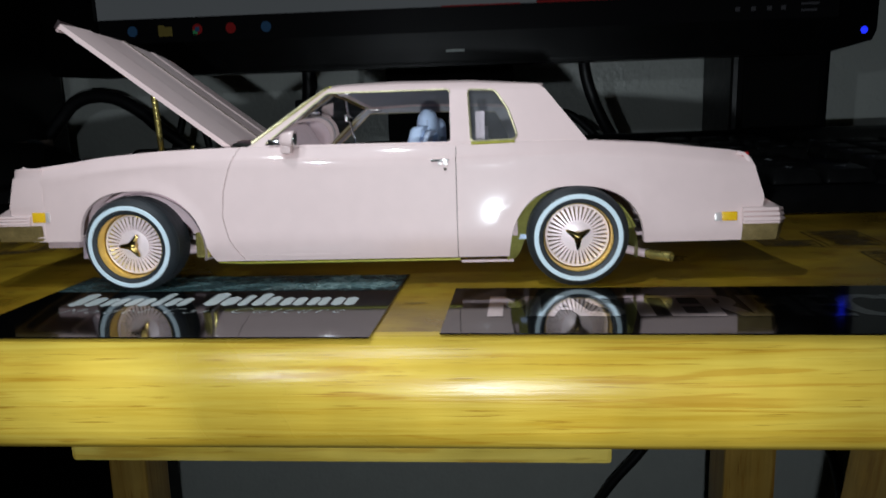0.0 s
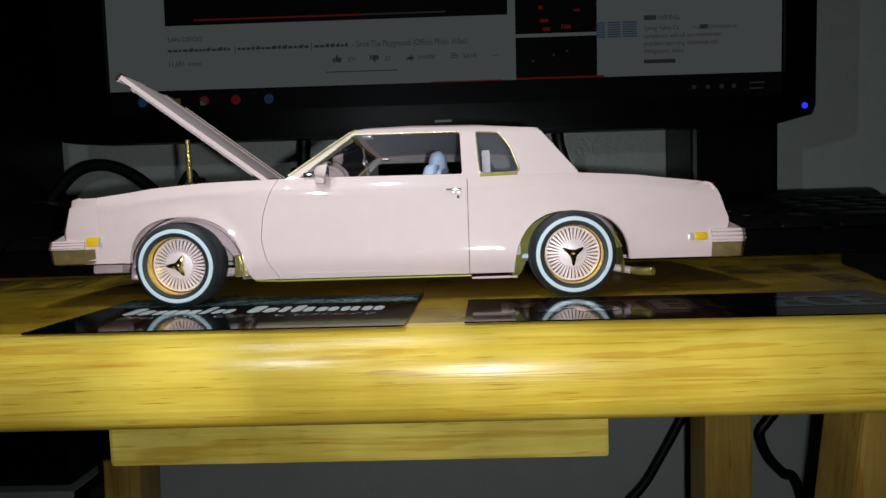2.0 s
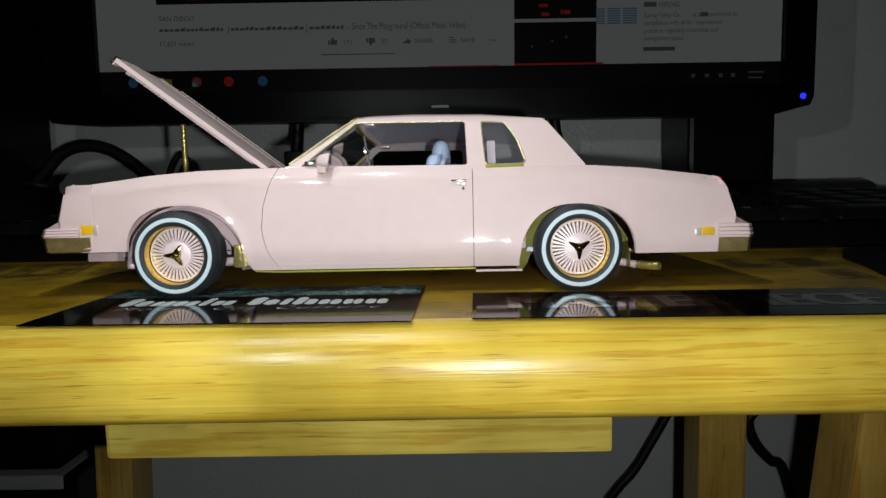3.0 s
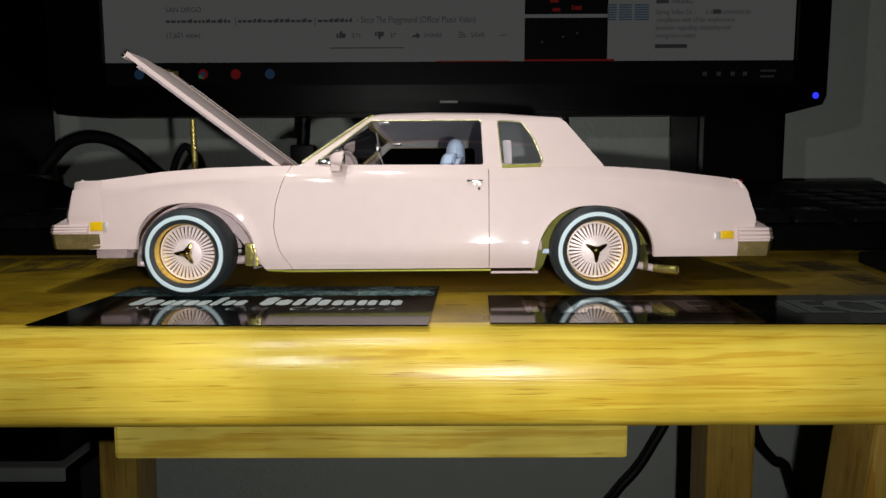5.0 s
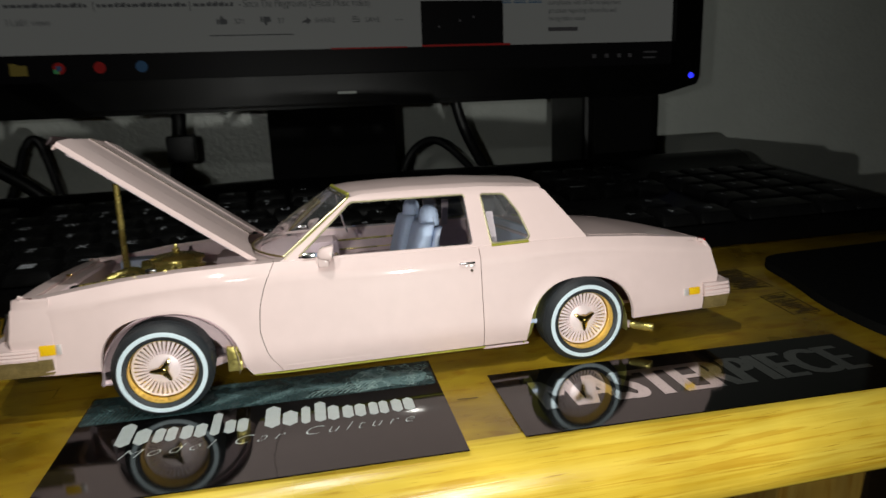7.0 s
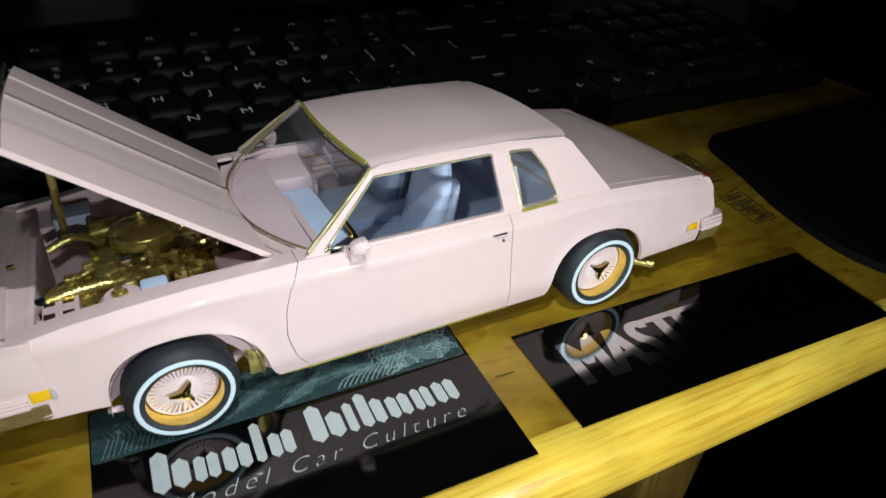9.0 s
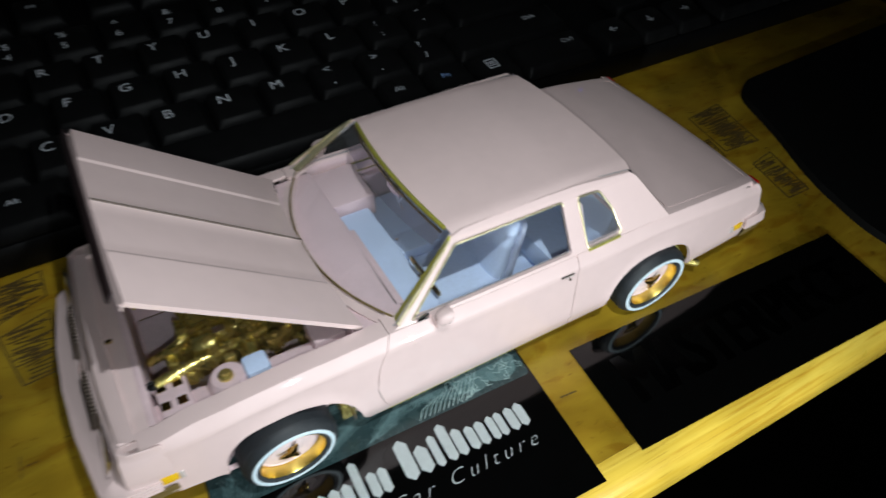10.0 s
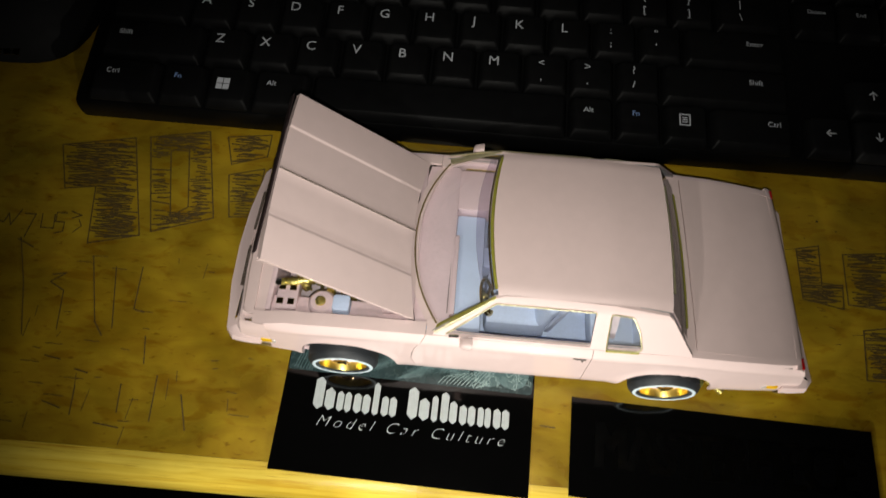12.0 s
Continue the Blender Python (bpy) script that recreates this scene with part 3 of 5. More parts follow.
        # seams behind the door gaps
        seam = grid([[(door_cut(z) + o, side * (half_y(-30, z) - 1.0), z) for z in (8, 12, 18, 25, 30, 33, 35)] for o in (-1.2, 1.2)])
        part("seam", seam, GROOVE, CAR, m=LEAN)
        part("seam", grid([[(26.5 + o, side * (half_y(26, z) - 1.0), z) for z in (8, 15, 25, 34)] for o in (-1.2, 1.2)]), GROOVE, CAR, m=LEAN)


body_sides()

WINDOW = rounded([(-21.0, 35.6), (-6.0, 48.4), (24.8, 48.2), (25.2, 35.2)], 0.8, 3)
QUARTER = rounded([(29.4, 48.0), (36.0, 47.6), (39.2, 42.5), (41.2, 36.2), (40.4, 35.2), (30.2, 35.0)], 0.9, 3)
PILLAR_OUT = [(-27, 34.6), (-24.4, 35.8), (-6.2, 49.6), (-3.0, 50.2), (10, 50.4), (30, 50.0), (46.5, 48.8), (48.2, 47.6), (57.5, 34.8), (57.5, 33.8), (-27, 33.8)]


def rail_y(z):
    return interp(z, [(33, 35.9), (35, 35.5), (48, 29.4), (49.3, 28.4), (50.6, 26.8)])


def greenhouse():
    for side in (-1, 1):
        place = lambda u, v, d: (u, side * (rail_y(v) - d), v)
        s = part("roof_side", panel([PILLAR_OUT, WINDOW[::-1], QUARTER[::-1]], 1.0, place), PINK, CAR, m=LEAN, smooth=False)
        for loop, r, lower in ((WINDOW, 0.26, 36.0), (QUARTER, 0.28, 0)):
            pts = [(u, side * (rail_y(v) + 0.12), v) for u, v in loop if v > lower]
            part("window_trim", tube(pts, r, 6, lower == 0), OLD_TRIM, s, "tarnished gold window trim", m=LEAN)
        part("quarter_trim", tube([(30.2, side * (rail_y(34.7) + 0.2), 34.5), (40.6, side * (rail_y(34.9) + 0.2), 34.7)], 0.42, 6), GOLDEN_TRIM, s, "yellow gold strip", m=LEAN)
        edge = [(u, side * (rail_y(v) - 0.1), v) for u, v in ((-24.2, 36.4), (-18.6, 40.6), (-12.6, 45.2), (-6.9, 49.3))]
        part("pillar_trim", tube(edge, 0.34 if side < 0 else 0.3, 8), OLD_TRIM, s, "tarnished gold pillar trim", m=LEAN)
        part("quarter_glass", panel([QUARTER], 0.3, lambda u, v, d: (u, side * (rail_y(v) - 0.5 - d), v)), CLEAR, s, m=LEAN, smooth=False).visible_shadow = False
        part("liner", panel([[(u, v) for u, v in PILLAR_OUT], WINDOW[::-1], QUARTER[::-1]], 0.2, lambda u, v, d: (u, side * (rail_y(v) - 1.15 - d), v)), HEADLINER, s, "grey headliner side", m=LEAN, smooth=False)
    rows = []
    for k in range(27):
        y = -27.4 + 54.6 * k / 26
        c = 1 - (y / 28) ** 2
        edge = 0.9 * max(0, (abs(y) - 25.5) / 2.1) ** 2
        row = []
        for i in range(25):
            t = i / 24
            x0, x1 = -5.2 - 3.0 * c, 47.8 + 0.6 * c
            x = x0 + (x1 - x0) * t
            z = interp(x, [(-9, 49.8), (-3, 50.6), (10, 50.9), (30, 50.5), (48.5, 49.0)]) + 1.7 * c - edge
            row.append((x, y, z))
        rows.append(row)
    r = part("roof", grid(rows), PINK, CAR, m=LEAN, solid=0.8)
    part("headliner", grid([[(x, y, z - 1.2) for x, y, z in row[1:-1]] for row in rows[2:-2]]), HEADLINER, r, "grey headliner", m=LEAN)
    # windscreen between the cowl's curve and the roof's front edge
    base, top = [], []
    for k in range(25):
        y = k / 12 - 1
        base.append(Vector((-23.4 - 9.6 * (1 - abs(y) ** 2.2), 31.6 * y, 35.2 + 0.3 * (1 - y * y))))
        top.append(Vector((-5.6 - 3.0 * (1 - y * y), 27.2 * y, 50.2 + 1.5 * (1 - y * y))))
    g = grid([[b.lerp(t, j / 8) + Vector((-0.5, 0, 0.3)) * math.sin(j / 8 * math.pi) for b, t in zip(base, top)] for j in range(9)])
    w = part("windscreen", g, CLEAR, CAR, "clear windscreen with gold trim", m=LEAN)
    w.visible_shadow = False
    # added strip: the dim roof header seen through the glass
    g = grid([[b.lerp(t, v) + Vector((-0.5, 0, 0.3)) * math.sin(v * math.pi) + Vector((0.25, 0, -0.2)) for b, t in zip(base[1:-1], top[1:-1])] for v in (0.80, 0.85, 0.9, 0.96)])
    part("tint_band", g, TINTED, w, "strip standing in for the dark roof header behind the glass", m=LEAN).visible_shadow = False
    part("windscreen_trim", tube([p + Vector((-0.3, 0, 0.55)) for p in base], 0.3, 6), WORN_GOLD, w, "brown gold trim", m=LEAN)
    part("windscreen_trim", tube([p + Vector((0.1, 0, -0.25)) for p in top[1:-1]], 0.6, 6), GOLDEN_TRIM, w, "yellow gold trim", m=LEAN)
    part("windscreen_trim", tube([p + Vector((-0.9, 0, -1.05)) for p in top[1:-1]], 0.35, 6), DARK_GOLD, w, "dark inner edge of the trim", m=LEAN)
    for s in (0, -1):
        part("windscreen_trim", tube([base[s].lerp(top[s], j / 6 * 0.94) + Vector((0.2, 0.4 * (1 if s == 0 else -1) * -1, 0.0)) for j in range(7)], 0.42 if s == 0 else 0.3, 6), GOLDEN_TRIM if s == 0 else WORN_GOLD, w, "yellow gold trim", m=LEAN)
    for s in (0, -1):
        rows = []
        for j in range(9):
            p = base[s].lerp(top[s], 0.01 + j / 8 * 0.95)
            q = Vector((interp(p.z, [(35.2, -24.4), (50.2, -5.4)]) + 0.35, math.copysign(rail_y(p.z) - 0.15, p.y), p.z + 0.25))
            rows.append([tuple(p.lerp(q, k / 3) + Vector((-0.45, 0, 0.4)) * math.sin((0.15 + 0.7 * k / 3) * math.pi)) for k in range(4)])
        part("pillar_foil", grid(rows), GOLDEN_TRIM if s == 0 else OLD_TRIM, w, "broad yellow-green foil on the windscreen pillar", m=LEAN, solid=0.15)
    # back window
    rows = [[(47.6 + 9.0 * t + 0.6 * (1 - (y / 28) ** 2), y * (1 + 0.10 * t), 49.0 - 14.6 * t + 1.4 * (1 - (y / 28) ** 2)) for y in [-27 + 54 * k / 16 for k in range(17)]] for t in [j / 6 for j in range(7)]]
    b = part("back_window", grid(rows), SMOKE, CAR, "dark back window with gold trim", m=LEAN)
    part("back_window_trim", tube([(p[0] + 1.4, p[1], p[2] - 2.2) for p in rows[0][2:-2]], 0.45, 6), OLD_TRIM, b, m=LEAN)
    part("back_window_trim", tube([(p[0] - 0.3, p[1], p[2] + 0.3) for p in rows[-1][1:-1]], 0.5, 6), GOLDEN_TRIM, b, m=LEAN)


greenhouse()


def deck():
    """Cowl, trunk lid and the rear end."""
    cowl = [[(-24.0 - 8.8 * (1 - abs(k / 10) ** 2.2) - 3.2 * (1 - j) + 0.6, 31.4 * k / 10, 34.7 + 0.5 * (1 - (k / 10) ** 2) - 0.4 * (1 - j)) for k in range(-10, 11)] for j in (0, 0.5, 1)]
    part("cowl", grid(cowl), PINK, CAR, m=LEAN, solid=0.8)
    def lid_z(x, y):
        return interp(x, [(55, 35.0), (74, 33.6), (90, 31.5), (93, 30.7)]) + 0.9 * (1 - (y / 33) ** 2)
    ys = [-33.3 + 66.6 * k / 20 for k in range(21)]
    l = part("trunk_lid", grid([[(x, y * (1 - max(0, x - 70) * 0.0009), lid_z(x, y)) for y in ys] for x in [59.35, 60.2] + span(62, 92.9, 3)]), PINK, CAR, m=LEAN, solid=1.0)
    part("deck_panel", grid([[(x, y, lid_z(x, y) - 0.1) for y in ys] for x in (55.6, 57.5, 59.1)]), PINK, CAR, m=LEAN, solid=1.0)
    g = grid([[(x, y, lid_z(x, y) - 0.9) for y in [-35 + 70 * k / 12 for k in range(13)]] for x in (55, 61, 80, 91)])
    part("trunk_seam", g, GROOVE, CAR, m=LEAN)
    path = [(98.2, -35.3), (98.4, -34.6), (98.6, -29), (98.9, -14), (99.0, 0), (98.9, 14), (98.6, 29), (98.4, 34.6), (98.2, 35.3)][::-1]
    prof = [(-6.0, 30.9), (-4.4, 30.5), (-3.5, 29.7), (-3.2, 28.8), (-0.4, 20.4), (-0.6, 19.6), (-0.8, 12)]
    t = part("tail_panel", grid([[(x + o, y, z + (0.7 * (1 - (y / 35.3) ** 2) if z > 28 else 0)) for o, z in prof] for x, y in path]), PINK, CAR, m=LEAN, solid=0.8)
    for s in (-1, 1):
        lamp = part("tail_lamp", box(-0.9, 0.12, s * 32.9 - 1.9, s * 32.9 + 1.9, -3.4, 3.6, 0.1), RED, t, "red tail lamp", m=LEAN @ T(96.75, 0, 24.9) @ R(-18.4, "Y"))
        part("lamp_top", box(93.4, 95.0, s * 32.9 - 1.8, s * 32.9 + 1.8, 29.0, 30.55, 0.2), RED, lamp, m=LEAN)
        part("lamp_bezel", box(-0.7, 0.2, s * 30.7 - 0.25, s * 30.7 + 0.25, -3.6, 3.6, 0.05), BRIGHT, lamp, "bright lamp edge", m=LEAN @ T(96.75, 0, 24.9) @ R(-18.4, "Y"))
    bp = [(93.2, -36.5), (96, -36.5), (101.4, -36.0), (103.2, -33.6), (102.4, -14), (102.2, 0), (102.4, 14), (103.2, 33.6), (101.4, 36.0), (96, 36.5), (93.2, 36.5)][::-1]
    def ribs(z0, z1, inset):
        out = [(-inset, z1 + 0.1), (-0.76 * inset, z1 - 0.4), (-0.6, z1 - 2.2)]
        z = z1 - 2.35
        step = (z - z0) / 3.3
        for k in range(3):
            out += [(0.2 + 0.2 * k, z), (0.35 + 0.2 * k, z - 0.65 * step), (0.0 + 0.2 * k, z - 0.82 * step)]
            z -= step
        return out + [(0.6, z0), (-2, z0)]
    b = part("rear_bumper", sweep(bp, ribs(13.9, 19.9, 5.0)), PINK, CAR, "ribbed pink rear bumper", m=LEAN, solid=0.5)
    part("bumper_strip", sweep(bp, [(0.2, 13.9), (0.3, 13.6), (-0.6, 10.0), (-2.4, 9.7)]), WORN_GOLD, b, "worn silver gold lower strip", m=LEAN)
    # front
    fp = [(-79.2, -35.75), (-85.6, -35.3), (-88.6, -34.7), (-90.0, -32.6), (-91.6, -15), (-92.0, 0), (-91.6, 15), (-90.0, 32.6), (-88.6, 34.7), (-85.6, 35.3), (-79.2, 35.75)]
    prof = [(-7.5, 31.7), (-4.5, 31.8), (-3.6, 31.6), (-3.2, 31.1), (-2.9, 29.6), (-1.9, 29.2), (0.6, 22.4), (0.7, 21.6), (0.3, 21.2), (0.2, 14)]
    n = part("nose", sweep(fp, prof, flare=[0.05, 0.15, 0.5, 0.9, 1, 1, 1, 0.9, 0.5, 0.15, 0.05]), PINK, CAR, m=LEAN, solid=0.8)
    for s in (-1, 1):
        tilt = lambda x: LEAN @ T(x, 0, 25.6) @ R(20, "Y")
        for k in range(12):
            y = s * (5.0 + 1.15 * k)
            part("grille_bar", box(-0.5, 0.8, y - 0.28, y + 0.28, -2.6, 2.9, 0.1), GROOVE, n, "dark grille slot", m=tilt(-91.8 + 0.025 * abs(y)), smooth=False)
        part("headlamp", box(0.05, 0.8, s * 26.5 - 5, s * 26.5 + 5, -2.4, 2.8, 0.3), CHROME, n, "clear headlamp", m=tilt(-91.0))
    part("header_panel", box(-88.0, -80.0, -33, 33, 29.4, 30.9, 0.5), PINK, n, m=LEAN)
    part("hood_latch", box(-84.2, -82.6, -3.2, -2.2, 31.9, 32.5, 0.2), DARK_GOLD, n, m=LEAN)
    bp = [(-82.7, -35.8), (-87, -35.7), (-92.4, -35.0), (-94.6, -32.5), (-97.0, -15), (-97.6, 0), (-97.0, 15), (-94.6, 32.5), (-92.4, 35.0), (-87, 35.7), (-82.7, 35.8)]
    b = part("front_bumper", sweep(bp, ribs(17.2, 22.1, 4.7)), PINK, CAR, "ribbed pink front bumper", m=LEAN, solid=0.5)
    part("bumper_strip", sweep([(-79.6, -35.9)] + bp + [(-79.6, 35.9)], [(0.2, 17.2), (0.3, 16.9), (-0.4, 13.2), (-2, 12.9)]), WORN_GOLD, b, "worn silver gold lower strip", m=LEAN)
    # dark sheet that puts the shade between bumper and nose into colour
    part("bumper_gap", sweep(bp, [(-5.6, 21.3), (-3.0, 21.3)]), GROOVE, b, "dark strip painting the shade behind the bumper", m=LEAN)
    part("air_dam", box(-87, -78, -24, 24, 10.2, 12.9, 0.6), PINK_IN, CAR, m=LEAN)
    part("radiator_panel", box(-80.4, -78.6, -29.5, 29.5, 14, 31.2, 0.4), PINK_IN, CAR, m=LEAN)


deck()


def hood():
    """The open hood: rear edge on the cowl, front edge raised; two creases, a gold line down the middle, turned-down rims."""
    rows = []
    L = 53.5
    ys = [-31, -30.6, -28, -24, -19, -17.3, -17.1, -16.6, -16.2, -16.0, -12, -8, -4, -1.0, -0.5, 0, 0.5, 1.0, 4, 8, 12, 16.0, 16.2, 16.6, 17.1, 17.3, 19, 24, 28, 30.6, 31]
    for i in range(25):
        t = i / 24
        row = []
        for y in ys:
            back = 4.8 * (1 - abs(y / 31) ** 2.2) * (1 - t)
            w = 1.0 - 0.01 * t
            h = 1.0 * (1 - (y / 31) ** 2)
            h -= 0.32 * max(0, min(1, (17.1 - abs(y)) / 0.9))
            h += 0.25 * math.exp(-(y / 0.6) ** 2)
            row.append((-L * t - back * 0.9 + (1.2 * (1 - (y / 31) ** 2) * t * -1), y * w, h))
        row = [(row[0][0], row[0][1] + 0.2, row[0][2] - 1.3)] + row + [(row[-1][0], row[-1][1] - 0.2, row[-1][2] - 1.3)]
        rows.append(row)
    rows.append([(x - 0.15, y, z - (2.2 if 0 < k < len(rows[-1]) - 1 else 0)) for k, (x, y, z) in enumerate(rows[-1])])
    m = LEAN @ T(-31.0, 0, 36.0) @ R(37.0, "Y")
    h = part("hood", grid(rows), PINK, CAR, "pink hood propped open", m=m, solid=0.5)
    line = tube([(-L * k / 10 - 3.9 * (1 - k / 10) - 1.0 * k / 10, 0, 0.98) for k in range(11)], 0.27, 6)
    part("hood_line", line, GROOVE, h, "dull brown strip along the middle", m=m)
    # added dark strip: the shadow below the hood's front edge, built as shape
    part("hood_lip", box(-L - 2.1, -L - 1.6, -29.0, 29.4, -2.2, 0.2, 0.15), HOOD_SHADE, h, "dark strip standing in for the hood's shadow", m=m)
    under = box(-50, -6, -26, -24.6, -1.2, 0.6, 0.2)
    box(-50, -6, 24.6, 26, -1.2, 0.6, 0.2, under)
    box(-51.5, -50, -26, 26, -1.4, 0.7, 0.2, under)
    box(-8, -6, -27, 27, -1.0, 0.6, 0.2, under)
    box(-50, -8, -1.5, 1.5, -0.8, 1.0, 0.3, under)
    part("hood_frame", under, PINK_WELL, h, m=m @ T(0, 0, -1.1))
    part("prop_rod", tube([(-73.0, 21.5, 20), (-71.2, 16.0, 51.8)], 0.95, 12), GOLD, CAR, "gold hood prop rod")


hood()


def wheel():
    """A wire wheel of many flat spokes in a deep gold barrel, three-winged spinner, whitewall tyre; its face towards -y."""
    face = R(90, "X")
    w = part("wheel", lathe([(8.1, -0.9), (7.92, 0.25), (7.8, 0.36), (7.7, 0.1), (7.55, -4.2), (6.9, -4.6), (6.6, -8.2), (7.8, -8.6), (8.1, -8.4), (8.1, -0.9)], 64, face), RIM_GOLD, CAR, "orange gold deep-dish wire wheel")
    part("backing", lathe([(0, -5.0), (6.8, -5.0), (6.8, -5.5), (0, -5.5)], 48, face), DARK_GOLD, w)
    tyre = [(7.8, -0.5), (7.98, 0.42), (9.0, 0.85), (10.2, 0.75), (11.0, 0.0), (11.45, -0.9), (11.55, -2.0), (11.55, -7.0), (11.4, -8.0), (10.8, -8.9), (9.0, -9.3), (8.0, -8.8)]
    t = part("tyre", lathe(tyre, 72, face), RUBBER, w, "black low-profile tyre")
    part("whitewall", lathe([(8.95, 0.80), (9.05, 0.98), (9.9, 0.94), (10.05, 0.78)], 72, face), WHITEWALL, t, "pale whitewall ring")
    tread = bmesh.new()
    for k in range(72):
        a = 2 * math.pi * k / 72
        for h in (-1.9, -3.7, -5.5, -7.2):
            own = bmesh.new()
            bmesh.ops.create_cube(own, size=1, matrix=face @ R(math.degrees(a + (0.03 if h in (-3.7, -7.2) else 0)), "Z") @ T(11.55, 0, h) @ Matrix.Diagonal((0.14, 0.62, 1.3, 1)))
            merge(tread, own)
    part("tread", tread, RUBBER, t, smooth=False)
    sp = bmesh.new()
    ring = []
    for r, z, wd in [(1.6, -1.9, 0.13), (3.4, -2.0, 0.27), (5.4, -2.2, 0.35), (7.0, -2.5, 0.42)]:
        ring.append([sp.verts.new(p) for p in ((r, -wd, z - 0.35), (r, -wd * 0.5, z), (r, wd * 0.5, z), (r, wd, z - 0.35))])
    for p, q in zip(ring, ring[1:]):
        for i in range(3):
            sp.faces.new((p[i], p[i + 1], q[i + 1], q[i]))
    first = part("spoke", sp, SPOKE, w, m=face)
    for k in range(1, 38):
        ob = new("spoke", first.data)
        ob.parent = w
        ob.matrix_basis = R(360 * k / 38, "Y")
    part("spoke_ring", lathe([(6.8, -2.45), (6.95, -2.3), (7.3, -2.4), (7.4, -2.8), (6.9, -3.0), (6.8, -2.45)], 56, face), SPOKE, w, "rose ring round the spokes")
    part("hub", lathe([(0, -1.5), (1.2, -1.55), (2.6, -1.75), (3.6, -2.05), (3.7, -2.5), (3.3, -5.0)], 24, face), SPOKE, w)
    s = lathe([(0, 0.75), (0.6, 0.7), (1.0, 0.35), (1.1, -0.2), (1.3, -1.4)], 20, face)
    for k in range(3):
        own = bmesh.new()
        pr = [(0.3, 0.75), (1.5, 0.62), (2.8, 0.15), (3.2, -0.05)]
        wd = [0.9, 0.62, 0.34, 0.05]
        top = [[own.verts.new((r, s2 * w2, 0.4 * h)) for s2 in (-1, 0, 1)] for (r, h), w2 in zip(pr, wd)]
        for row, (r, h) in zip(top, pr):
            row[1].co.z = h
        bot = [[own.verts.new((r, s2 * w2, -0.45)) for s2 in (-1, 1)] for (r, h), w2 in zip(pr, wd)]
        for i in range(3):
            a, b = top[i], top[i + 1]
            own.faces.new((a[0], a[1], b[1], b[0]))
            own.faces.new((a[1], a[2], b[2], b[1]))
            own.faces.new((a[0], b[0], bot[i + 1][0], bot[i][0]))
            own.faces.new((a[2], b[2], bot[i + 1][1], bot[i][1]))
        own.transform(face @ R(120 * k + 90, "Z"))
        merge(s, own)
    s.transform(T(0, 0.6, 0))
    part("spinner", s, DARK_GOLD, w, "dark gold three-wing spinner", smooth=True)
    w.matrix_basis = T(-0.055, -0.0370, 0.0119) @ R(30, "Y") @ R(2, "Z") @ Matrix.Scale(1.03, 4)
    return w


WHEEL = wheel()
copy_thing(WHEEL, T(0.055, -0.0370, 0.0119) @ R(60, "Y"))
copy_thing(WHEEL, T(-0.055, 0.0435, 0.0119) @ R(180, "Z") @ R(15, "Y"))
copy_thing(WHEEL, T(0.055, 0.0435, 0.0119) @ R(180, "Z") @ R(70, "Y"))


def underside():
    for s in (-1, 1):
        front = [[(-54 + 16.5 * math.cos(radians(a)) * (1 if a < 90 else 0.95), s * y, 9.5 + 15.2 * math.sin(radians(a))) for a in range(-8, 189, 8)] for y in (35.4, 30, 24, 21)]
        part("wheel_well", grid(front), PINK_WELL, CAR, "grey-pink inner front wheel arch", m=LEAN)
        rear = [[(54.3 + 15.2 * math.cos(radians(a)), s * y, 8.2 + 14.6 * math.sin(radians(a))) for a in range(-8, 189, 8)] for y in (35.4, 30, 24, 21)]
        part("wheel_well", grid(rear), DULL_GOLD, CAR, "gold foil inner rear wheel arch", m=LEAN)
        # broad inner flanges between the arch lips and the tyres
        for c, r0, r1, zc, a0, a1, w, tone in ((-54, 18.3, 15.4, 9.6, -4, 172, 6.5, PINK_IN), (54.2, 15.4, 14.8, 8.2, 20, 188, 5.5, DULL_GOLD)):
            rows = []
            for k in range(29):
                a = radians(a0 + (a1 - a0) * k / 28)
                fade = math.sin(math.pi * k / 28) ** 0.5
                run = []
                for j in range(4):
                    rr = (r0 if math.cos(a) > 0 or c > 0 else 15.6) + 0.4 - w * (0.35 + 0.65 * fade) * j / 3
                    run.append((c + rr * math.cos(a), s * (34.6 - 2.6 * j / 3), zc + (r1 + 0.6 - (w * (0.3 + 0.4 * fade) * j / 3)) * math.sin(a)))
                rows.append(run)
            part("arch_flange", grid(rows), tone, CAR, m=LEAN, solid=0.3)
        part("exhaust_pipe", tube(spline([(60, s * 26, 9.5), (68, s * 29, 7.6), (73, s * 31.5, 6.6)], 5), 1.1, 10), PINK_IN, CAR, "pink exhaust pipe", m=LEAN)
        tip = tube([(72.4, s * 31.6, 6.7), (77.2, s * 36.0, 6.3)], 1.2, 12, ends=False)
        part("exhaust_tip", tip, GOLD, CAR, "gold exhaust tip", m=LEAN, solid=0.25)
        part("suspension_arm", tube([(-38, s * 22, 8.5), (-44, s * 27, 9), (-54, s * 31, 9)], 1.2, 8), PINK_IN, CAR)
        part("spring_mount", box(-40.5, -36.8, s * 30 - 4, s * 30 + 4, 8.0, 14.5, 0.5), GOLD, CAR, "gold suspension block", m=LEAN)
        part("tie_rod", tube([(-66, s * 33, 8.6), (-70.5, s * 33, 9.0)], 0.7, 6), PINK_IN, CAR, m=LEAN)
        part("side_pipe", box(27, 40, s * 33.5 - 0.7, s * 33.5 + 0.7, 5.6, 6.3, 0.25), PINK_IN, CAR, m=LEAN)
